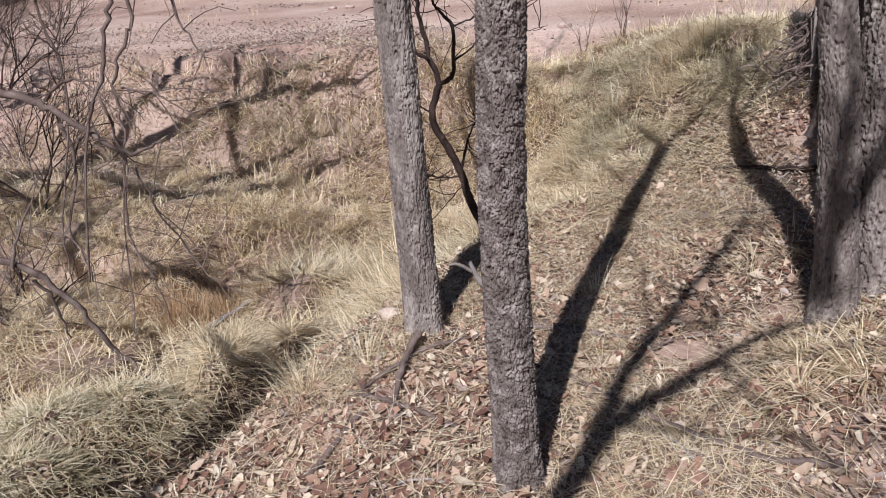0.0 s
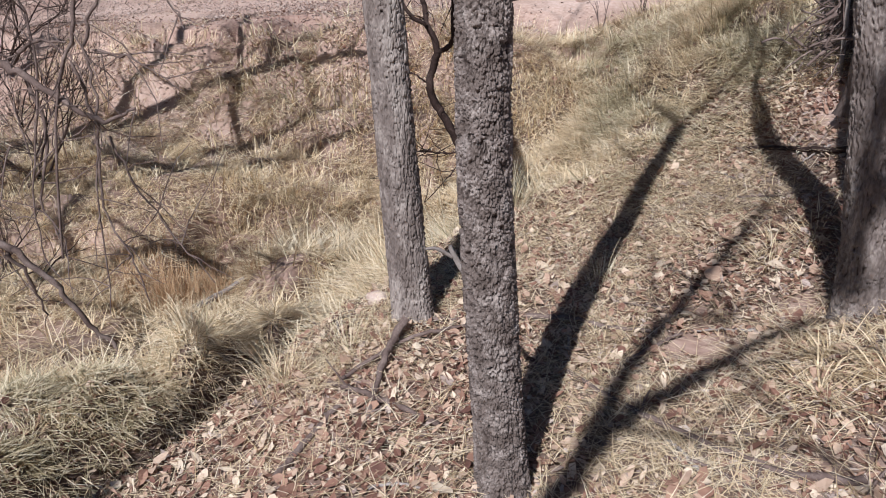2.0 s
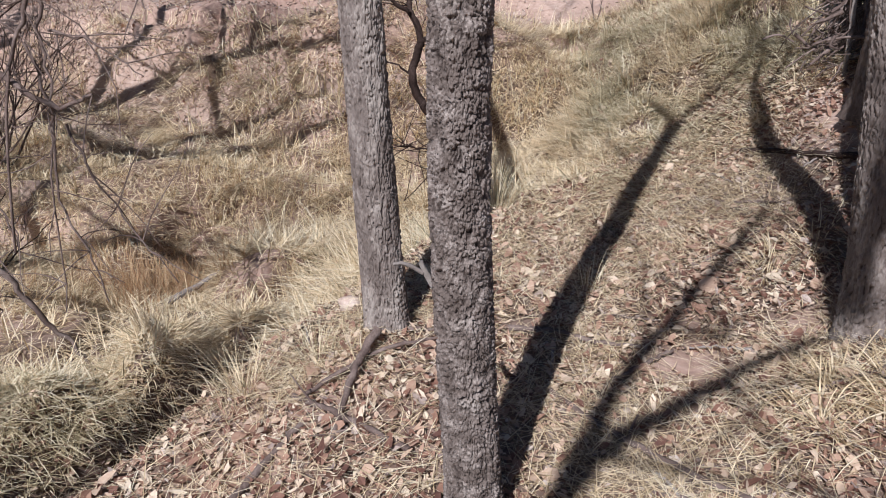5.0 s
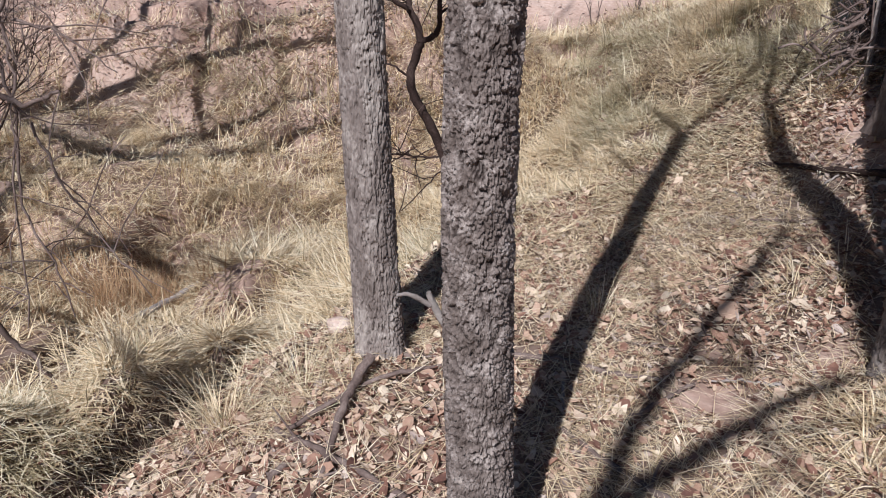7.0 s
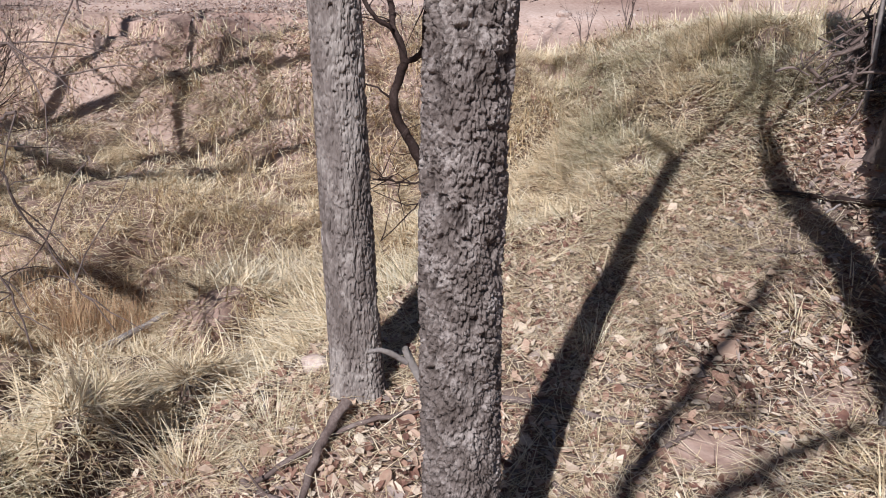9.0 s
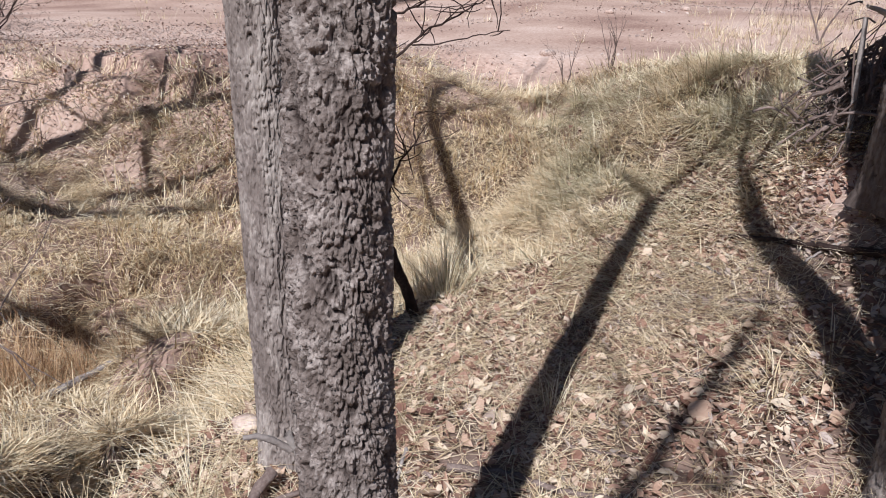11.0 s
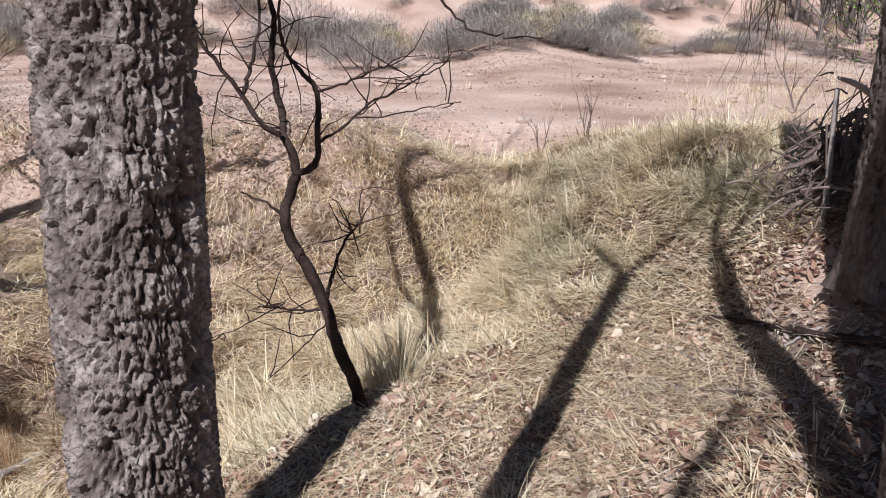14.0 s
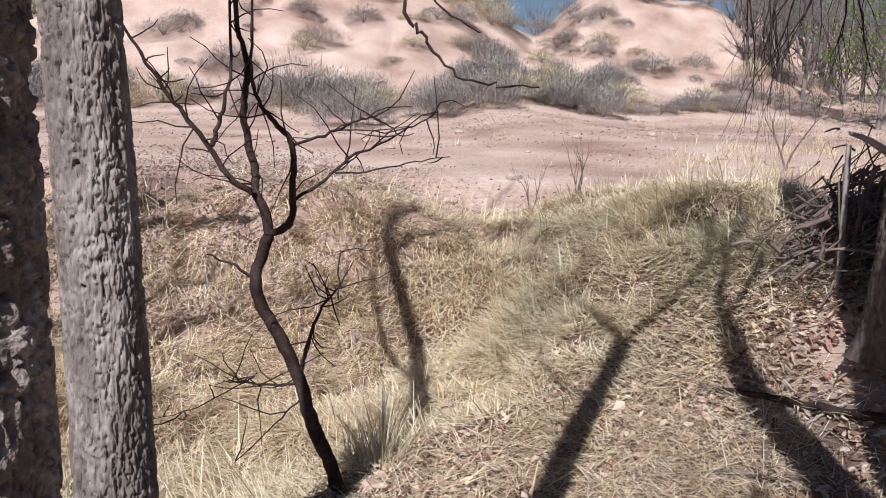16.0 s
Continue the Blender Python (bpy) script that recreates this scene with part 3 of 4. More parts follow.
hang = thing("hanging_branch", (2.0, 5.0, 1.9), "fine bare twigs hanging from an overhead branch", "branch", kind="stuff")
for k in range(7):
    t = Tubes(5)
    sprout(t, (1.85 + 0.1 * k, 5.0 + 0.05 * k, 2.35), (0.05 * (k - 3), 0, -1), 0.55, 0.010, 3, 0.5, -0.5, 3, 0.16)
    t.make("twig", TWIG_DARK, hang)


# ---------------------------------------------------------------- sticks on the ground
def stick(points, r0, r1, mat, label, lift=0.0, name="stick", twigs=0, rise=()):
    p = np.array([(x, y, float(height(x, y)) + r0 * 0.7 + lift + 0.018) for x, y in points])
    for k, h in enumerate(rise):
        p[k, 2] += h
    ob = thing(name, p[0], label, "stick")
    t = Tubes(9)
    c = bend(p, 8, 0.0025)
    t.add(c, np.linspace(r0 * 1.3, r1 * 1.3, len(c)), 0.09)
    t.make("wood", mat, ob)
    for _ in range(twigs):
        t = Tubes(6)
        k = rng.integers(3, len(c))
        d = rng.normal(size=3) * (1, 1, 0.3)
        sprout(t, c[k], d / np.linalg.norm(d), rng.uniform(0.08, 0.2), r1 * 0.6, 0, 0.5, 0.0, 2, 0.1)
        t.make("twig", mat, ob)
    return ob


stick([(0.30, 3.07), (0.5, 3.05), (0.62, 3.0), (0.80, 2.96)], 0.010, 0.006, TWIG_BROWN, "dark dead stick lying across dry leaves", twigs=2)
stick([(0.43, 2.68), (0.56, 2.52), (0.76, 2.31), (1.02, 2.08), (1.2, 2.0)], 0.007, 0.011, TWIG_BROWN, "long dark stick lying on leaf litter", twigs=1)
stick([(-0.20, 2.95), (-0.26, 2.81), (-0.29, 2.62), (-0.30, 2.42)], 0.014, 0.006, TWIG_BROWN, "weathered broken branch leaning from the tree foot", rise=(0.06, 0.03))
stick([(-0.50, 2.76), (-0.33, 2.6), (-0.2, 2.48), (-0.04, 2.37)], 0.009, 0.008, TWIG_BROWN, "forked dark twig on leaf litter", twigs=2)
stick([(-0.60, 2.25), (-0.53, 2.39), (-0.43, 2.56)], 0.011, 0.008, TWIG_BROWN, "short dark stick on leaf litter")
stick([(-0.45, 2.73), (-0.2, 2.88), (0.07, 2.99)], 0.007, 0.005, TWIG_BROWN, "brown stick lying against the tree foot", lift=0.01)
stick([(1.68, 4.62), (1.80, 4.33), (1.88, 4.11), (1.95, 3.89), (2.04, 3.66)], 0.009, 0.015, TWIG_DARK, "dark limb lying at the foot of the bank", lift=0.01)
stick([(0.65, 2.74), (0.80, 2.86), (0.92, 2.95)], 0.007, 0.005, TWIG_BROWN, "small dark twig on bare soil")
stick([(-1.9, 4.5), (-1.73, 4.75), (-1.55, 5.05)], 0.018, 0.014, TWIG_GREY, "broken pale log end lying in the grass", lift=0.10)
for k in range(46):
    x, y = rng.uniform(-0.7, 2.4), rng.uniform(1.6, 4.6)
    a, l = rng.uniform(0, 6.28), rng.uniform(0.1, 0.4)
    if y > 3.6 + 0.7 * x:
        continue
    stick([(x, y), (x + 0.5 * l * math.cos(a), y + 0.5 * l * math.sin(a) + 0.02), (x + l * math.cos(a), y + l * math.sin(a))], rng.uniform(0.003, 0.006), 0.003,
          TWIG_GREY if k % 2 else TWIG_BROWN, "small dead twig lying on leaf litter", name="twig")

# broken stub at the foot of the corky tree, and stones
stub = Tubes(9)
stub.add(bend([(0.11, 2.17, 0.58), (0.065, 2.17, 0.63), (0.035, 2.16, 0.70)], 5), np.linspace(0.013, 0.007, 11), 0.15)
stub.add(bend([(0.04, 2.16, 0.67), (0.0, 2.15, 0.70), (-0.03, 2.14, 0.705)], 4), np.linspace(0.006, 0.004, 9), 0.1)
stub.make("broken_stub", TWIG_GREY, corky)


def stone(x, y, size, lift=0.3):
    bm = bmesh.new()
    bmesh.ops.create_icosphere(bm, subdivisions=3, radius=size)
    for v in bm.verts:
        n = v.co.normalized()
        k = 1 + 0.28 * noise.noise(n * 1.6 + Vector((x * 9, y * 9, 0))) + 0.08 * noise.noise(n * 5)
        v.co = Vector((v.co.x * k * 1.2, v.co.y * k, v.co.z * k * 0.7))
    me = bpy.data.meshes.new("stone")
    bm.to_mesh(me)
    bm.free()
    for p in me.polygons:
        p.use_smooth = True
    me.materials.append(STONE)
    ob = new("stone", me)
    ob.location = (x, y, float(height(x, y)) + size * lift)
    return tagged(ob, "rounded pale pink stone half sunk in soil", "stone")


stone(0.27, 4.2, 0.04)
stone(-0.36, 3.3, 0.045)
for k in range(26):
    stone(rng.uniform(-2.5, 6), rng.uniform(9, 20), rng.uniform(0.03, 0.09))

# ---------------------------------------------------------------- heap of sticks by the shaded tree
heap = thing("stick_heap", (2.2, 4.85, 0.5), "heap of tangled dead sticks and debris on the bank", "stick heap", kind="stuff")
t = Tubes(6)
for k in range(760):
    q = rng.normal(size=3) * (0.15, 0.2, 0.11)
    q[2] += 0.45 * q[0]
    c = np.array([2.46, 4.98, float(height(2.46, 4.98)) + 0.20]) + q
    c[2] = max(c[2], float(height(c[0], c[1])) + 0.02)
    d = np.array([-0.6 + 0.6 * rng.normal(), 0.5 * rng.normal(), -0.6 + 0.4 * rng.normal()])
    d *= rng.uniform(0.04, 0.17) / np.linalg.norm(d)
    t.add(bend([c - d, c + rng.normal(scale=0.018, size=3), c + d], 3), np.linspace(1, 0.6, 7) * rng.gamma(2.0, 0.0021), 0.1)
t.make("sticks", TWIG_BROWN, heap)
t = Tubes(8)
t.add(bend([(2.24, 4.76, 0.45), (2.23, 4.77, 0.85), (2.215, 4.78, 1.22)], 6), np.linspace(0.014, 0.011, 13), 0.08)
t.make("upright_stick", TWIG_GREY, heap)
t = Tubes(8)
t.add(bend([(2.45, 4.8, 1.16), (2.3, 4.78, 1.24), (2.2, 4.76, 1.27)], 6), np.linspace(0.02, 0.008, 13), 0.08)
t.make("jutting_stick", TWIG_GREY, heap)


# ---------------------------------------------------------------- grass, leaves, shrubs
def blades(name, x, y, length, width, mat, label, lean=(0.2, 1.0), droop=1.2, az=None, z=None, parent=None, segs=4):
    """Dry blades that rise and bend over, all in one mesh."""
    n = len(x)
    z = height(x, y) - 0.01 if z is None else z
    a = rng.uniform(0, 2 * np.pi, n) if az is None else az
    th0 = rng.uniform(*lean, n)
    dr = droop * rng.uniform(0.3, 1.3, n)
    p = np.stack([x, y, z], -1)
    side = np.stack([-np.sin(a), np.cos(a), np.zeros(n)], -1)
    twist = rng.normal(scale=0.25, size=n)
    pts, step = [p], length / segs
    for k in range(segs):
        th = np.minimum(th0 + dr * (k / segs) ** 1.3, 2.3)
        ak = a + twist * k / segs
        p = p + step[:, None] * np.stack([np.sin(th) * np.cos(ak), np.sin(th) * np.sin(ak), np.cos(th)], -1)
        pts.append(p)
    P = np.stack(pts, 1)
    if parent is None:
        low = height(P[..., 0], P[..., 1]) + 0.004
        P[..., 2] = np.maximum(P[..., 2], low)
    w = width[:, None] * np.linspace(1, 0.25, segs + 1)[None] * 0.5
    L, R = P - side[:, None] * w[..., None], P + side[:, None] * w[..., None]
    V = np.stack([L, R], 2).reshape(-1, 3)
    b = np.arange(n)[:, None] * (2 * (segs + 1)) + 2 * np.arange(segs)[None]
    F = np.stack([b, b + 1, b + 3, b + 2], -1).reshape(-1, 4)
    ob = build(name, V, F, mat, parent)
    if parent is None:
        tagged(ob, label, "grass", kind="stuff")
    return ob


def scatter(n, x0, x1, y0, y1, keep, clump=0):
    """Random places where keep(x, y), a share from 0 to 1, allows; clump: blades to a tuft."""
    if clump:
        x, y = rng.uniform(x0, x1, n // clump), rng.uniform(y0, y1, n // clump)
        ok = rng.uniform(size=len(x)) < keep(x, y)
        x, y = np.repeat(x[ok], clump), np.repeat(y[ok], clump)
        r = np.abs(rng.normal(scale=0.06, size=len(x))) * (1 + 0.06 * y)
        a = rng.uniform(0, 6.28, len(x))
        return x + r * np.cos(a), y + r * np.sin(a), a
    x, y = rng.uniform(x0, x1, n), rng.uniform(y0, y1, n)
    ok = rng.uniform(size=n) < keep(x, y)
    return x[ok], y[ok], rng.uniform(0, 6.28, ok.sum())


def edge(x, y):
    return y - (3.75 + 0.7 * x + 0.5 * S(-0.4, 0.4, x))


def comb(x, y, a, loose=0.75):
    """The way the grass lies: down off its tussock, each blade a little its own way."""
    e = 0.06
    dx, dy = height(x + e, y) - height(x - e, y), height(x, y + e) - height(x, y - e)
    return np.arctan2(-dy, -dx) + loose * rng.normal(size=len(x))


def gully_grass(x, y):
    k = S(0.0, 0.25, edge(x, y)) * S(0.1, 0.2, cut(x, y) + 3.0 * S(3.5, 3.9, y)) * (1 - 0.85 * np.exp(-((x + 2.45) / 0.5) ** 2 - ((y - 4.2) / 0.35) ** 2)) * S(9.6, 7.6, y + 0.5 * vnoise(x, y, 0, 4)) * S(2.3, 1.2, x - 0.12 * y)
    return k * (0.55 + 0.45 * S(-0.25, 0.2, vnoise(x * 4.2, y * 3.6, 0, 42) + 0.25)) * S(-0.35, 0.2, fbm(x * 0.9, y * 0.9, 0, 41) + 0.55) * (0.5 + 0.5 * np.maximum(S(7.6, 6.2, y), S(-1.2, 0.2, x)))


def edge_grass(x, y):
    v = cut(x, y)
    return S(0.13, 0.22, v) * S(1.5, 1.1, v) * S(3.9, 3.5, y) + 0.16 * np.exp(-((v + 0.14) / 0.12) ** 2) * S(-0.3, 0.3, vnoise(x * 3, y * 3, 0, 67)) * S(4.3, 3.7, y)


def meadow(n, x0, x1, y0, y1, keep, tall, width, kinds, clump=24, green=0.42):
    """Matted dry grass: a thatch of fallen blades, bent blades in tufts over it, and a few upright stalks."""
    for share, lean, droop, long, tuft in ((0.55, (1.1, 1.75), 0.3, 1.0, 7), (0.40, (0.6, 1.45), 1.3, 1.0, clump), (0.05, (0.0, 0.7), 0.8, 1.3, 4)):
        x, y, a = scatter(int(n * share), x0, x1, y0, y1, keep, tuft)
        pick = vnoise(x * 0.5, y * 0.5, 0, 77) + 0.6 * vnoise(x * 2.3, y * 2.3, 0, 78) + 0.25 * rng.normal(size=len(x)) > green
        way = comb(x, y, a, 0.7)
        for mask, (mat, label) in ((pick, kinds[0]), (~pick, kinds[1])):
            m = mask.sum()
            if m:
                z = height(x[mask], y[mask]) + (rng.uniform(0.0, 0.07, m) if lean[0] >= 1.0 else -0.01)
                size = tall * long * rng.uniform(0.35, 1.1, m) * (0.75 + 0.5 * S(-0.5, 0.5, vnoise(x[mask] * 1.1, y[mask] * 1.1, 0, 13)))
                blades("grass", x[mask], y[mask], size, (width + 0.0005 * y[mask]) * rng.uniform(0.6, 1.4, m), mat, label, lean, droop, way[mask], z)


meadow(300000, -5, 3.2, 2.2, 12, gully_grass, 0.24, 0.0042,
       ((STRAW_GREEN, "long pale green dry grass matted in the gully"), (STRAW, "long straw-coloured dry grass matted in the gully")))
meadow(110000, -3.0, 0.1, 1.2, 4.3, edge_grass, 0.105, 0.0032,
       ((STRAW_GREEN, "greyish grass matted on the tongue beside the slot"), (STRAW, "bleached straw matted on the tongue beside the slot")), 18, 0.85)
x, y, a = scatter(22000, -3.2, -0.8, 4.0, 6.0, lambda x, y: np.exp(-((x + 1.98) / 0.38) ** 2 - ((y - 4.88) / 0.3) ** 2), 24)
m = len(x)
blades("grass", x, y, rng.uniform(0.15, 0.38, m), np.full(m, 0.004), RUST, "rust-brown dry grass in the gully bottom", (0.05, 0.6), 1.0, a)
meadow(85000, 0.2, 4.2, 4.2, 10.5, lambda x, y: S(-0.1, 0.9, x - 0.25 * (y - 6)) * S(-0.2, 0.2, vnoise(x * 2.4, y * 2.0, 0, 8) + 0.6 * vnoise(x * 5.1, y * 4.5, 0, 9) + 0.1) * S(4.0, 5.4, y + 0.2 * x) * S(9.9, 9.0, y - 0.15 * x) * (1 - np.exp(-((x - 2.03) / 0.22) ** 2 - ((y - 4.5) / 0.34) ** 2)), 0.19, 0.0052,
       ((STRAW_GREEN, "greyish dry grass on the bank"), (STRAW, "pale straw matted on the bank")), 16)
x, y, a = scatter(26000, -8, 14, 9.5, 26, lambda x, y: S(-0.1, 0.5, fbm(x * 0.45, y * 0.45, 0, 19)) * (0.15 + 0.85 * S(0, 5, x - 0.18 * y)), 14)
m = len(x)
blades("grass", x, y, rng.uniform(0.08, 0.28, m), 0.006 + 0 * y, STRAW, "sparse pale yellow grass on the sandy plain", (0.1, 0.8), 0.9, a)


x, y, a = scatter(22000, 3.2, 15, 9.0, 18, lambda x, y: S(-0.5, 0.4, fbm(x * 0.6, y * 0.6, 0, 29)) * S(0.0, 1.5, x - 0.3 * (y - 9) - 2.6) * S(18, 13, y - 0.25 * x), 14)
m = len(x)
blades("grass", x, y, rng.uniform(0.12, 0.32, m), 0.007 + 0 * y, STRAW, "pale yellow grass along the edge of the plain", (0.1, 1.0), 1.0, a)


def bench(x, y):
    bare = np.exp(-((x - 0.95) / 0.15) ** 2 - ((y - 2.88) / 0.11) ** 2) + np.exp(-((x - 2.10) / 0.20) ** 2 - ((y - 4.48) / 0.30) ** 2)
    bare = bare + 0.7 * np.exp(-((x - 1.42) / 0.13) ** 2 - ((y - 2.98) / 0.08) ** 2) + 0.7 * np.exp(-((x - 0.36) / 0.10) ** 2 - ((y - 3.15) / 0.12) ** 2)
    return S(0.15, -0.2, edge(x, y)) * S(6.2, 4.6, y) * S(3.4, 2.6, x) * (1 - np.clip(1.3 * bare, 0, 1))


# straws that lie flat on the litter
x, y, a = scatter(125000, -1.6, 3.4, 0.9, 6.4, lambda x, y: bench(x, y) * (0.25 + 0.75 * S(-0.3, 0.4, fbm(x * 1.5, y * 1.5, 0, 61))))
m = len(x)
blades("straw", x, y, rng.uniform(0.04, 0.22, m), rng.uniform(0.0014, 0.0042, m), STRAW, "loose dry grass stems lying on leaf litter", (1.25, 1.6), 0.25, a, height(x, y) + rng.uniform(0.004, 0.03, m), segs=3)


def leaves(name, x, y, size, mat, label, lift=0.03):
    """Curled dead leaves: pointed blades folded along the midrib."""
    n = len(x)
    c = np.stack([x, y, height(x, y) + rng.uniform(0.003, lift, n)], -1)
    a = rng.uniform(0, 2 * np.pi, n)
    tip = np.stack([np.cos(a), np.sin(a), rng.normal(scale=0.45, size=n)], -1)
    side = np.stack([-np.sin(a), np.cos(a), rng.normal(scale=0.4, size=n)], -1)
    up = np.array([0, 0, 1.0])
    curl, fold = rng.normal(scale=0.25, size=n), rng.uniform(-0.1, 0.35, n)
    ratio = rng.uniform(0.10, 0.36, n)
    s = size[:, None]
    mid = [c + tip * s * k + up * s * (curl * (k * 2) ** 2)[:, None] * 0.5 for k in (-0.5, -0.17, 0.2, 0.5)]
    wing = []
    for k, m_ in ((0.8, mid[1]), (1.0, mid[2])):
        off, rise = side * s * (ratio * k)[:, None], up * s * fold[:, None] * 0.5
        wing += [m_ + off + rise, m_ - off + rise]
    V = np.stack([mid[0], mid[1], mid[2], mid[3], wing[0], wing[1], wing[2], wing[3]], 1).reshape(-1, 3)
    tri = np.array([(0, 1, 4), (0, 5, 1), (1, 2, 6), (1, 6, 4), (1, 7, 2), (1, 5, 7), (2, 3, 6), (2, 7, 3)])
    F = (np.arange(n)[:, None, None] * 8 + tri[None]).reshape(-1, 3)
    return tagged(build(name, V, F, mat, smooth=False), label, "leaves", kind="stuff")


def litter(x, y):
    return bench(x, y) * S(-0.55, 0.1, fbm(x * 1.7, y * 1.7, 0, 71) + 0.12)


x, y, _ = scatter(84000, -1.7, 3.2, 0.8, 5.8, litter)
leaves("leaf_litter", x, y, rng.gamma(3.0, 0.0085, len(x)).clip(0.010, 0.08), LEAF, "rust and tan dead leaves covering the ground")
x, y, _ = scatter(26000, -6, 2, 6.8, 14, lambda x, y: S(6.8, 7.4, y) * S(-0.3, 0.4, fbm(x * 0.8, y * 0.8, 0, 91)) * S(14, 9, y) * S(1.0, -1.0, x))
leaves("leaf_litter", x, y, rng.uniform(0.015, 0.05, len(x)), LEAF, "scattered dead leaves on the far slope")
x, y, _ = scatter(80000, -8, 1.5, 6.8, 15, lambda x, y: S(6.8, 7.4, y) * S(-0.4, 0.25, fbm(x * 0.7 + 3, y * 0.7, 0, 97)) * S(15, 11, y) * S(1.4, -0.6, x))
leaves("leaf_litter", x, y, rng.uniform(0.012, 0.042, len(x)), LEAF_GREY, "weathered grey leaf litter on the far slope")
x, y, _ = scatter(46000, -1.7, 3.4, 0.8, 6.6, lambda x, y: bench(x, y) * (0.3 + 0.7 * S(0.8, 2.0, x)))
leaves("leaf_litter", x, y, rng.gamma(3.0, 0.008, len(x)).clip(0.01, 0.07), LEAF_GREY, "weathered grey leaf litter under the trees", 0.02)
x, y, _ = scatter(60000, 0.3, 4.0, 4.4, 9.8, lambda x, y: S(0.0, 0.8, x - 0.25 * (y - 6)) * S(-0.4, 0.3, fbm(x * 1.6, y * 1.6, 0, 101) + 0.1))
leaves("leaf_litter", x, y, rng.gamma(3.0, 0.009, len(x)).clip(0.01, 0.06), LEAF, "pinkish dead leaves between the tufts on the bank")
x, y, _ = scatter(30000, -10, 14, 9.5, 27, lambda x, y: S(-0.2, 0.5, fbm(x * 0.5, y * 0.5, 0, 107)))
leaves("debris", x, y, rng.uniform(0.015, 0.075, len(x)), LEAF_GREY, "scattered bits of twig and leaf on the sandy plain", 0.01)


# the litter thins out round about and behind
def around(x, y):
    core = S(-2.0, -1.5, x) * S(3.5, 3.0, x) * S(0.6, 1.0, y) * S(6.0, 5.4, y)
    return (1 - core) * S(7.5, 1.5, np.hypot(x - 0.6, y - 1.5)) * S(0.3, -0.3, edge(x, y)) * S(-0.7, 0.2, fbm(x * 0.9, y * 0.9, 0, 131))


x, y, _ = scatter(90000, -7, 8, -6, 7, around)
leaves("leaf_litter", x, y, rng.gamma(4.0, 0.011, len(x)).clip(0.015, 0.10), LEAF, "dead leaves thinning out over the bare soil")
x, y, a = scatter(24000, -7, 8, -6, 7, around)
m = len(x)
blades("straw", x, y, rng.uniform(0.08, 0.26, m), rng.uniform(0.002, 0.005, m), STRAW, "loose dry grass stems on bare soil", (1.25, 1.6), 0.25, a, height(x, y) + 0.01, segs=3)


def shrub(tall, wide, n, mat, label):
    """A rounded shrub: woody stems and a cloud of fine short twigs."""
    s = thing("shrub", (0, 0, 0), label, "shrub", group="shrubs on the sandy slope")
    q = rng.normal(size=(n, 3))
    q *= (rng.uniform(0.25, 1.0, n) ** 0.45 / np.linalg.norm(q, axis=1))[:, None]
    lump = 1 + 0.3 * vnoise(q[:, 0] * 2 + tall * 9, q[:, 1] * 2, q[:, 2] * 2, 3)
    x, y, z = q[:, 0] * wide * 0.5 * lump, q[:, 1] * wide * 0.5 * lump, np.abs(q[:, 2]) * tall * 0.75 * lump
    out = np.arctan2(y, x) + rng.normal(scale=0.7, size=n)
    ob = blades("crown", x, y, rng.uniform(0.05, 0.2, n) * tall, rng.uniform(0.006, 0.011, n), mat, "", (0.0, 1.9), 0.5, out, z - 0.05, s, 2)
    t = Tubes(5)
    for k in range(9):
        b = k * 0.7
        t.add(bend([(0, 0, -0.1), (0.12 * wide * math.cos(b), 0.12 * wide * math.sin(b), tall * 0.3), (0.3 * wide * math.cos(b), 0.3 * wide * math.sin(b), tall * 0.42)], 3), np.linspace(0.016, 0.006, 7))
    t.make("woody_base", TWIG_GREY, s)
    return s


kinds = [shrub(1.0, 1.7, 3600, SHRUB, "grey leafless shrub of fine twigs on sandy soil"),
         shrub(0.75, 1.6, 3000, SHRUB, "low grey leafless shrub on sandy soil"),
         shrub(0.7, 1.3, 2400, STRAW_GREEN, "yellowish dry shrub on sandy soil")]
spots = []
for k in range(80):          # the belt at the foot of the hills
    x = rng.uniform(-22, 7.5)
    spots.append((x, 27.0 + rng.normal(scale=1.6) + 0.02 * x, rng.uniform(1.0, 2.1)))
for k in range(50):          # scattered up the slopes
    spots.append((rng.uniform(-26, 4), rng.uniform(30, 46), rng.uniform(0.8, 1.6)))
for k in range(33):
    spots.append((rng.uniform(-22, 20), rng.uniform(28.5, 44), rng.uniform(0.35, 0.8)))
for k in range(25):
    x = rng.uniform(-20, 4)
    spots.append((x, rng.uniform(38, 46), rng.uniform(1.2, 2.4)))
for k in range(20):
    spots.append((rng.uniform(5, 24), rng.uniform(29, 45), rng.uniform(0.7, 1.5)))
for k in range(33):
    spots.append((rng.uniform(2, 14), rng.uniform(26.5, 33), rng.uniform(0.6, 1.3)))
for k in range(45):
    spots.append((rng.uniform(-14, 17), rng.uniform(33, 47), rng.uniform(0.7, 1.7)))
for k, (x, y, s) in enumerate(spots):
    m = Matrix.Translation((x, y, float(height(x, y)) + 0.1 * s)) @ Matrix.Rotation(rng.uniform(0, 6.28), 4, "Z")
    src = kinds[rng.choice(3, p=(0.42, 0.33, 0.25))]
    ob = copy_thing(src, m)
    ob.scale = (s, s, s * rng.uniform(0.6, 1.0))
for k, (src, x, y) in enumerate(zip(kinds, (1.0, 3.0, -4.0), (27.0, 31.0, 26.5))):
    src.matrix_basis = Matrix.Translation((x, y, float(height(x, y))))


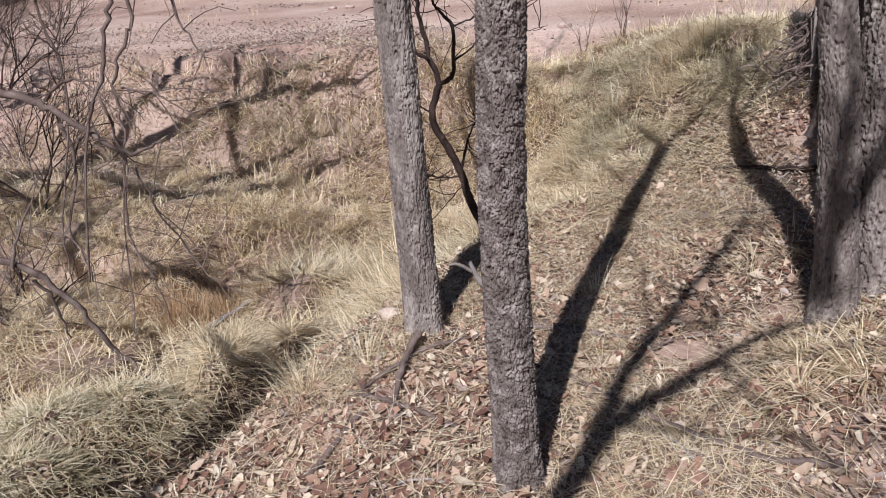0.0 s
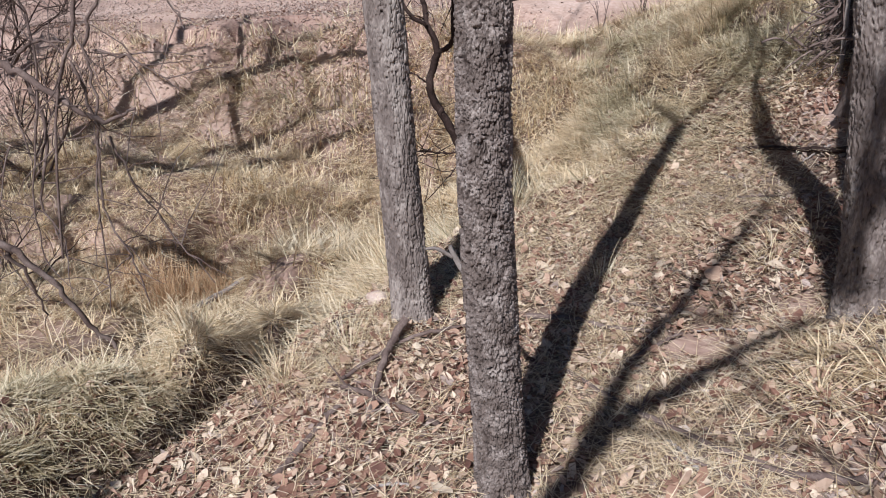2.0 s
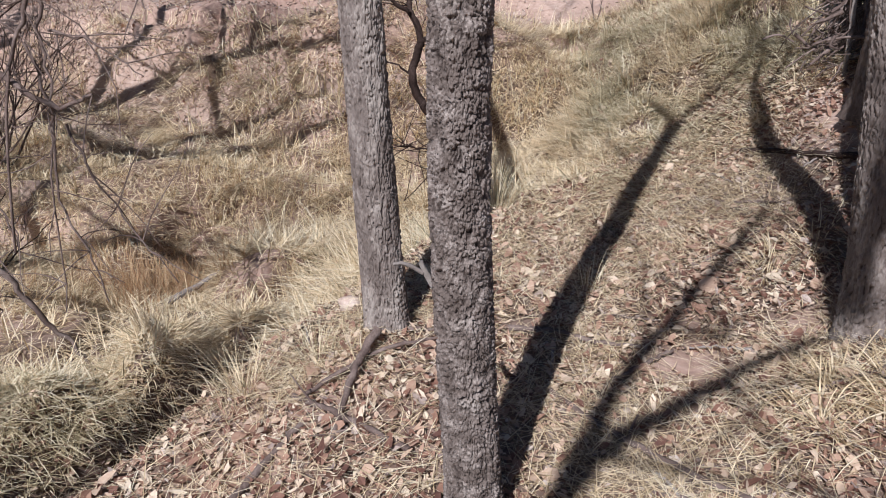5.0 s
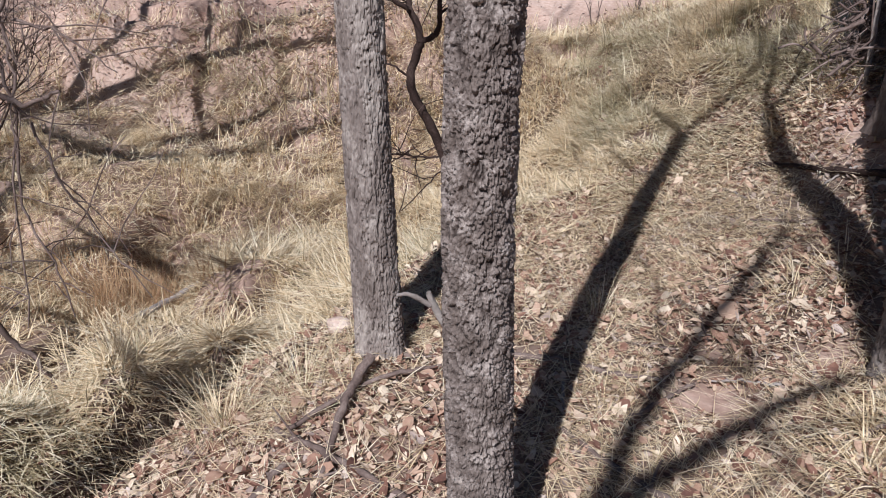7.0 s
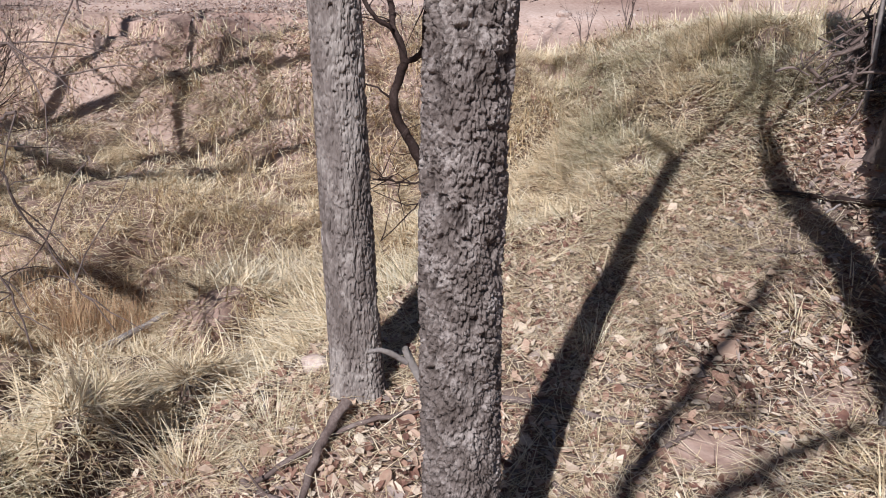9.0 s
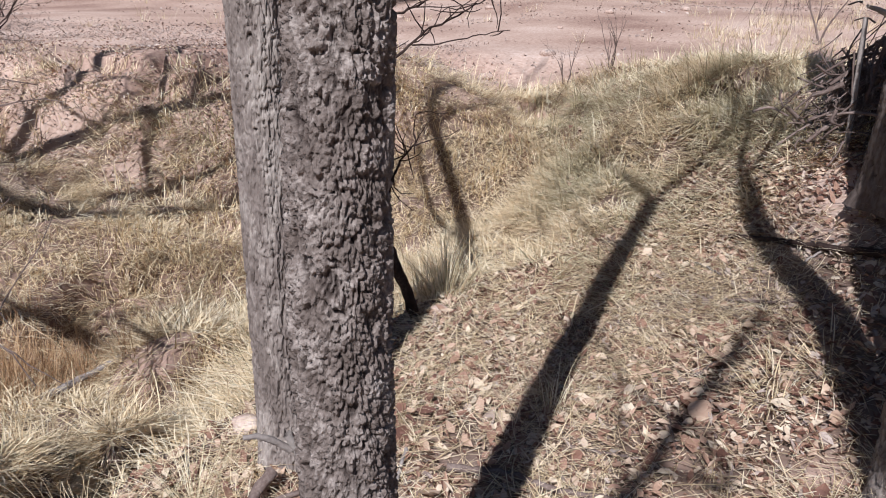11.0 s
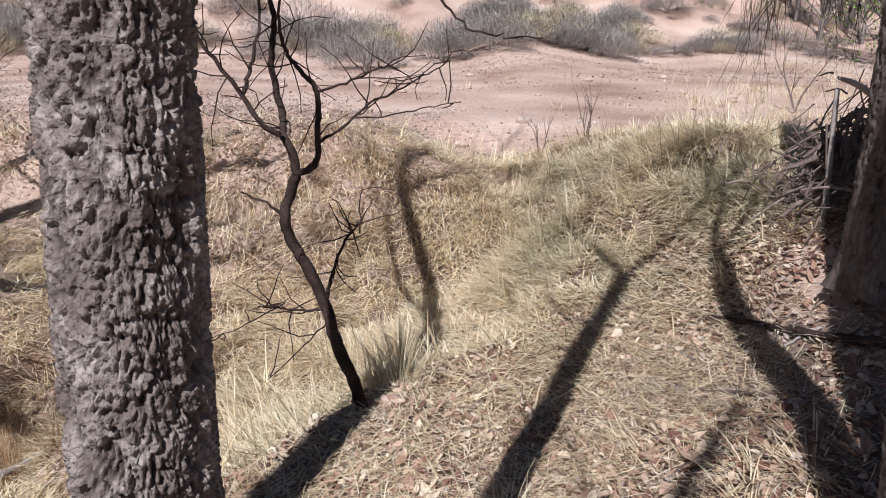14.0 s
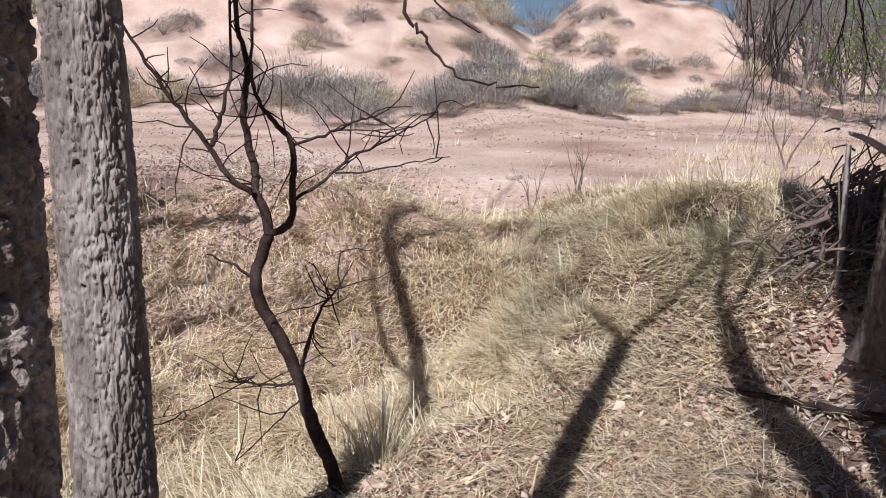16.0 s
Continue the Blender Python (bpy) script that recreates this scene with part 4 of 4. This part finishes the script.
# thicket of bare grey trees behind the hills, and a leafing one
def bare_tree(tall, label, mat):
    b = thing("bare_tree", (0, 0, 0), label, "tree", group="bare thicket")
    t = Tubes(6)
    t.add(bend([(0, 0, -0.3), (0.05, 0.05, tall * 0.2), (0.0, 0.1, tall * 0.42)], 4), np.linspace(0.09, 0.06, 9))
    t.make("trunk", mat, b)
    t = Tubes(4)
    for k in range(9):
        sprout(t, (0, 0.05, tall * rng.uniform(0.08, 0.42)), (0.9 * math.cos(k * 2.4), 0.9 * math.sin(k * 2.4), 1.1), tall * 0.36, 0.045, 3, 0.75, 0.2, 4, 0.12)
    t.make("crown", mat, b)
    return b


THICKET = material("grey_thicket_bark", [(0.0, (0.10, 0.08, 0.075)), (0.5, (0.19, 0.16, 0.15)), (1.0, (0.31, 0.275, 0.25))], 1.2, 0.9, 0, 8, island=0.5)
thick = bare_tree(5.0, "bare grey tree in a distant thicket", THICKET)
thick.matrix_basis = Matrix.Translation((15.5, 34, float(height(15.5, 34))))
for k in range(60):
    x, y = rng.uniform(14.5, 32), rng.uniform(29, 46)
    m = Matrix.Translation((x, y, float(height(x, y)))) @ Matrix.Rotation(rng.uniform(0, 6.28), 4, "Z")
    copy_thing(thick, m).scale = [rng.uniform(0.8, 1.3)] * 3
for k in range(12):
    x, y = -16 + 3.4 * k + rng.normal(), 52 + rng.normal() * 2
    m = Matrix.Translation((x, y, float(height(x, y)))) @ Matrix.Rotation(rng.uniform(0, 6.28), 4, "Z")
    copy_thing(thick, m).scale = [rng.uniform(0.6, 0.9)] * 3
leafing = bare_tree(5.5, "tree with fresh green leaves at the edge of the thicket", THICKET)
n = 3500
q = rng.normal(size=(n, 3)) * (1.3, 1.3, 1.2) + (0, 0, 3.0)
x, y = q[:, 0], q[:, 1]
blades("leaves", x, y, rng.uniform(0.06, 0.14, n), rng.uniform(0.05, 0.09, n), GREEN, "", (0.2, 2.2), 0.6, None, q[:, 2], leafing, 2)
leafing.matrix_basis = Matrix.Translation((14.9, 25.5, float(height(14.9, 25.5))))


def weed(x, y, tall, n, label):
    z = float(height(x, y))
    w = thing("weed", (x, y, z), label, "plant")
    for k in range(n):
        t = Tubes(5)
        b = k * 2.4
        sprout(t, (x, y, z - 0.02), (0.35 * math.cos(b), 0.35 * math.sin(b), 1), tall * 0.55, 0.011 * tall + 0.003, 2, 0.55, 0.25, 3, 0.1)
        tagged(t.make("stem", TWIG_BROWN, w), kind="stuff")


weed(5.88, 12.8, 1.5, 2, "thin bare sapling on the plain")
weed(2.17, 9.9, 0.7, 3, "small leafless weed at the edge of the plain")
weed(1.6, 9.5, 0.6, 2, "small leafless weed in dry grass")


# clumps of pale broad straw on the bench
def clump(x, y, n, l0, l1, w, mat, label, lean=(0.2, 1.3)):
    z = float(height(x, y))
    c = thing("grass_clump", (x, y, z), label, "grass clump")
    r = np.abs(rng.normal(scale=0.07, size=n))
    a = rng.uniform(0, 6.28, n)
    px, py = x + r * np.cos(a), y + r * np.sin(a)
    blades("tuft", px, py, rng.uniform(l0, l1, n), np.full(n, w), mat, "", lean, 1.3, a, height(px, py) - 0.01, c)


for cx, cy in ((1.34, 2.58), (1.50, 2.52), (1.24, 2.42), (1.46, 2.36)):
    clump(cx, cy, 120, 0.07, 0.24, 0.007, STRAW, "clump of broad curling pale dry grass blades", (0.6, 1.6))
for cx, cy in ((1.50, 3.55), (1.64, 3.48), (1.42, 3.42)):
    clump(cx, cy, 130, 0.07, 0.22, 0.007, STRAW, "matted clump of broad pale straw", (0.6, 1.6))
clump(0.66, 3.42, 60, 0.1, 0.26, 0.003, STRAW_GREEN, "small tuft of thin green-tinged grass", (0.0, 0.6))
clump(0.30, 4.45, 200, 0.15, 0.42, 0.0035, STRAW_GREEN, "tuft of long grass at the gully edge", (0.0, 0.8))
clump(-0.10, 4.3, 160, 0.15, 0.4, 0.0035, STRAW_GREEN, "tuft of long grass at the sapling foot", (0.0, 0.8))
clump(-0.45, 3.0, 120, 0.12, 0.32, 0.003, STRAW_GREEN, "tuft of pale grass beside the leaning tree", (0.1, 1.0))
clump(-0.72, 2.85, 140, 0.15, 0.36, 0.003, STRAW, "tuft of pale grass on the gully edge", (0.1, 1.1))


# twiggy dark brush on the far side of the gully
for bx, by, bt in ((-3.75, 6.3, 1.5), (-4.6, 7.6, 1.8), (-3.3, 4.9, 0.9), (-5.4, 9.0, 1.8), (-6.6, 10.4, 1.7), (-7.6, 12.2, 1.9), (-6.6, 13.0, 1.5), (-9.0, 14.5, 2.0), (-7.9, 15.6, 1.6), (-10.2, 17.0, 2.0), (-5.0, 6.9, 1.3), (-6.0, 8.6, 1.5)):
    z = float(height(bx, by))
    w = thing("brush", (bx, by, z), "tangled dark leafless brush beside the gully", "shrub")
    for k in range(8):
        tubes = Tubes(5)
        sprout(tubes, (bx + 0.1 * math.cos(k), by + 0.1 * math.sin(k), z - 0.03), (0.9 * math.cos(k * 2.4), 0.9 * math.sin(k * 2.4), 0.8), bt * 0.55, 0.012, 3, 0.7, 0.1, 4, 0.16)
        tagged(tubes.make("stem", TWIG_BROWN if k % 3 else TWIG_DARK, w), kind="stuff")


# large fallen leaves that lie on top of the litter
def leaf_mesh(k):
    n = 9
    v, fc = [], []
    long, wide, curl = rng.uniform(0.8, 1.2), rng.uniform(0.22, 0.42), rng.uniform(-0.25, 0.35)
    for i in range(n):
        s = i / (n - 1)
        w = wide * math.sin(math.pi * min(1, s * 0.96 + 0.02)) ** 0.8
        z = curl * (s - 0.5) ** 2 * 1.6 + 0.02 * math.sin(9 * s + k)
        for side, up in ((-1, 0.22), (0, 0.0), (1, 0.3)):
            v.append((long * (s - 0.5), side * w + 0.03 * math.sin(5 * s + k), z + abs(side) * w * up))
    for i in range(n - 1):
        for c in (0, 1):
            a = i * 3 + c
            fc.append((a, a + 3, a + 4, a + 1))
    return v, fc


leaf_shapes = []
for k in range(7):
    v, fc = leaf_mesh(k)
    me = bpy.data.meshes.new("leaf")
    me.from_pydata(v, [], fc)
    for p in me.polygons:
        p.use_smooth = True
    leaf_shapes.append(me)
LEAF_BIG = bpy.data.materials["dead_leaf"].copy()
LEAF_BIG.name = "large_dead_leaf"
nodes, links = LEAF_BIG.node_tree.nodes, LEAF_BIG.node_tree.links
info = nodes.new("ShaderNodeObjectInfo")
for n in list(nodes):
    if n.type == "MIX" and n.data_type == "FLOAT":
        links.new(info.outputs["Random"], n.inputs["B"])
for me in leaf_shapes:
    me.materials.append(LEAF_BIG)
made = 0
while made < 190:
    x, y = rng.uniform(-1.1, 1.9), rng.uniform(1.5, 4.2)
    if rng.uniform() > litter(np.array([x]), np.array([y]))[0]:
        continue
    ob = new("leaf", leaf_shapes[made % 7])
    s = rng.gamma(9, 0.0062)
    ob.matrix_basis = pose(x, y, float(height(x, y)) + rng.uniform(0.018, 0.034), rng.normal() * 16, rng.normal() * 16, rng.uniform(0, 360)) @ Matrix.Scale(s, 4)
    ob.parent = ground
    made += 1
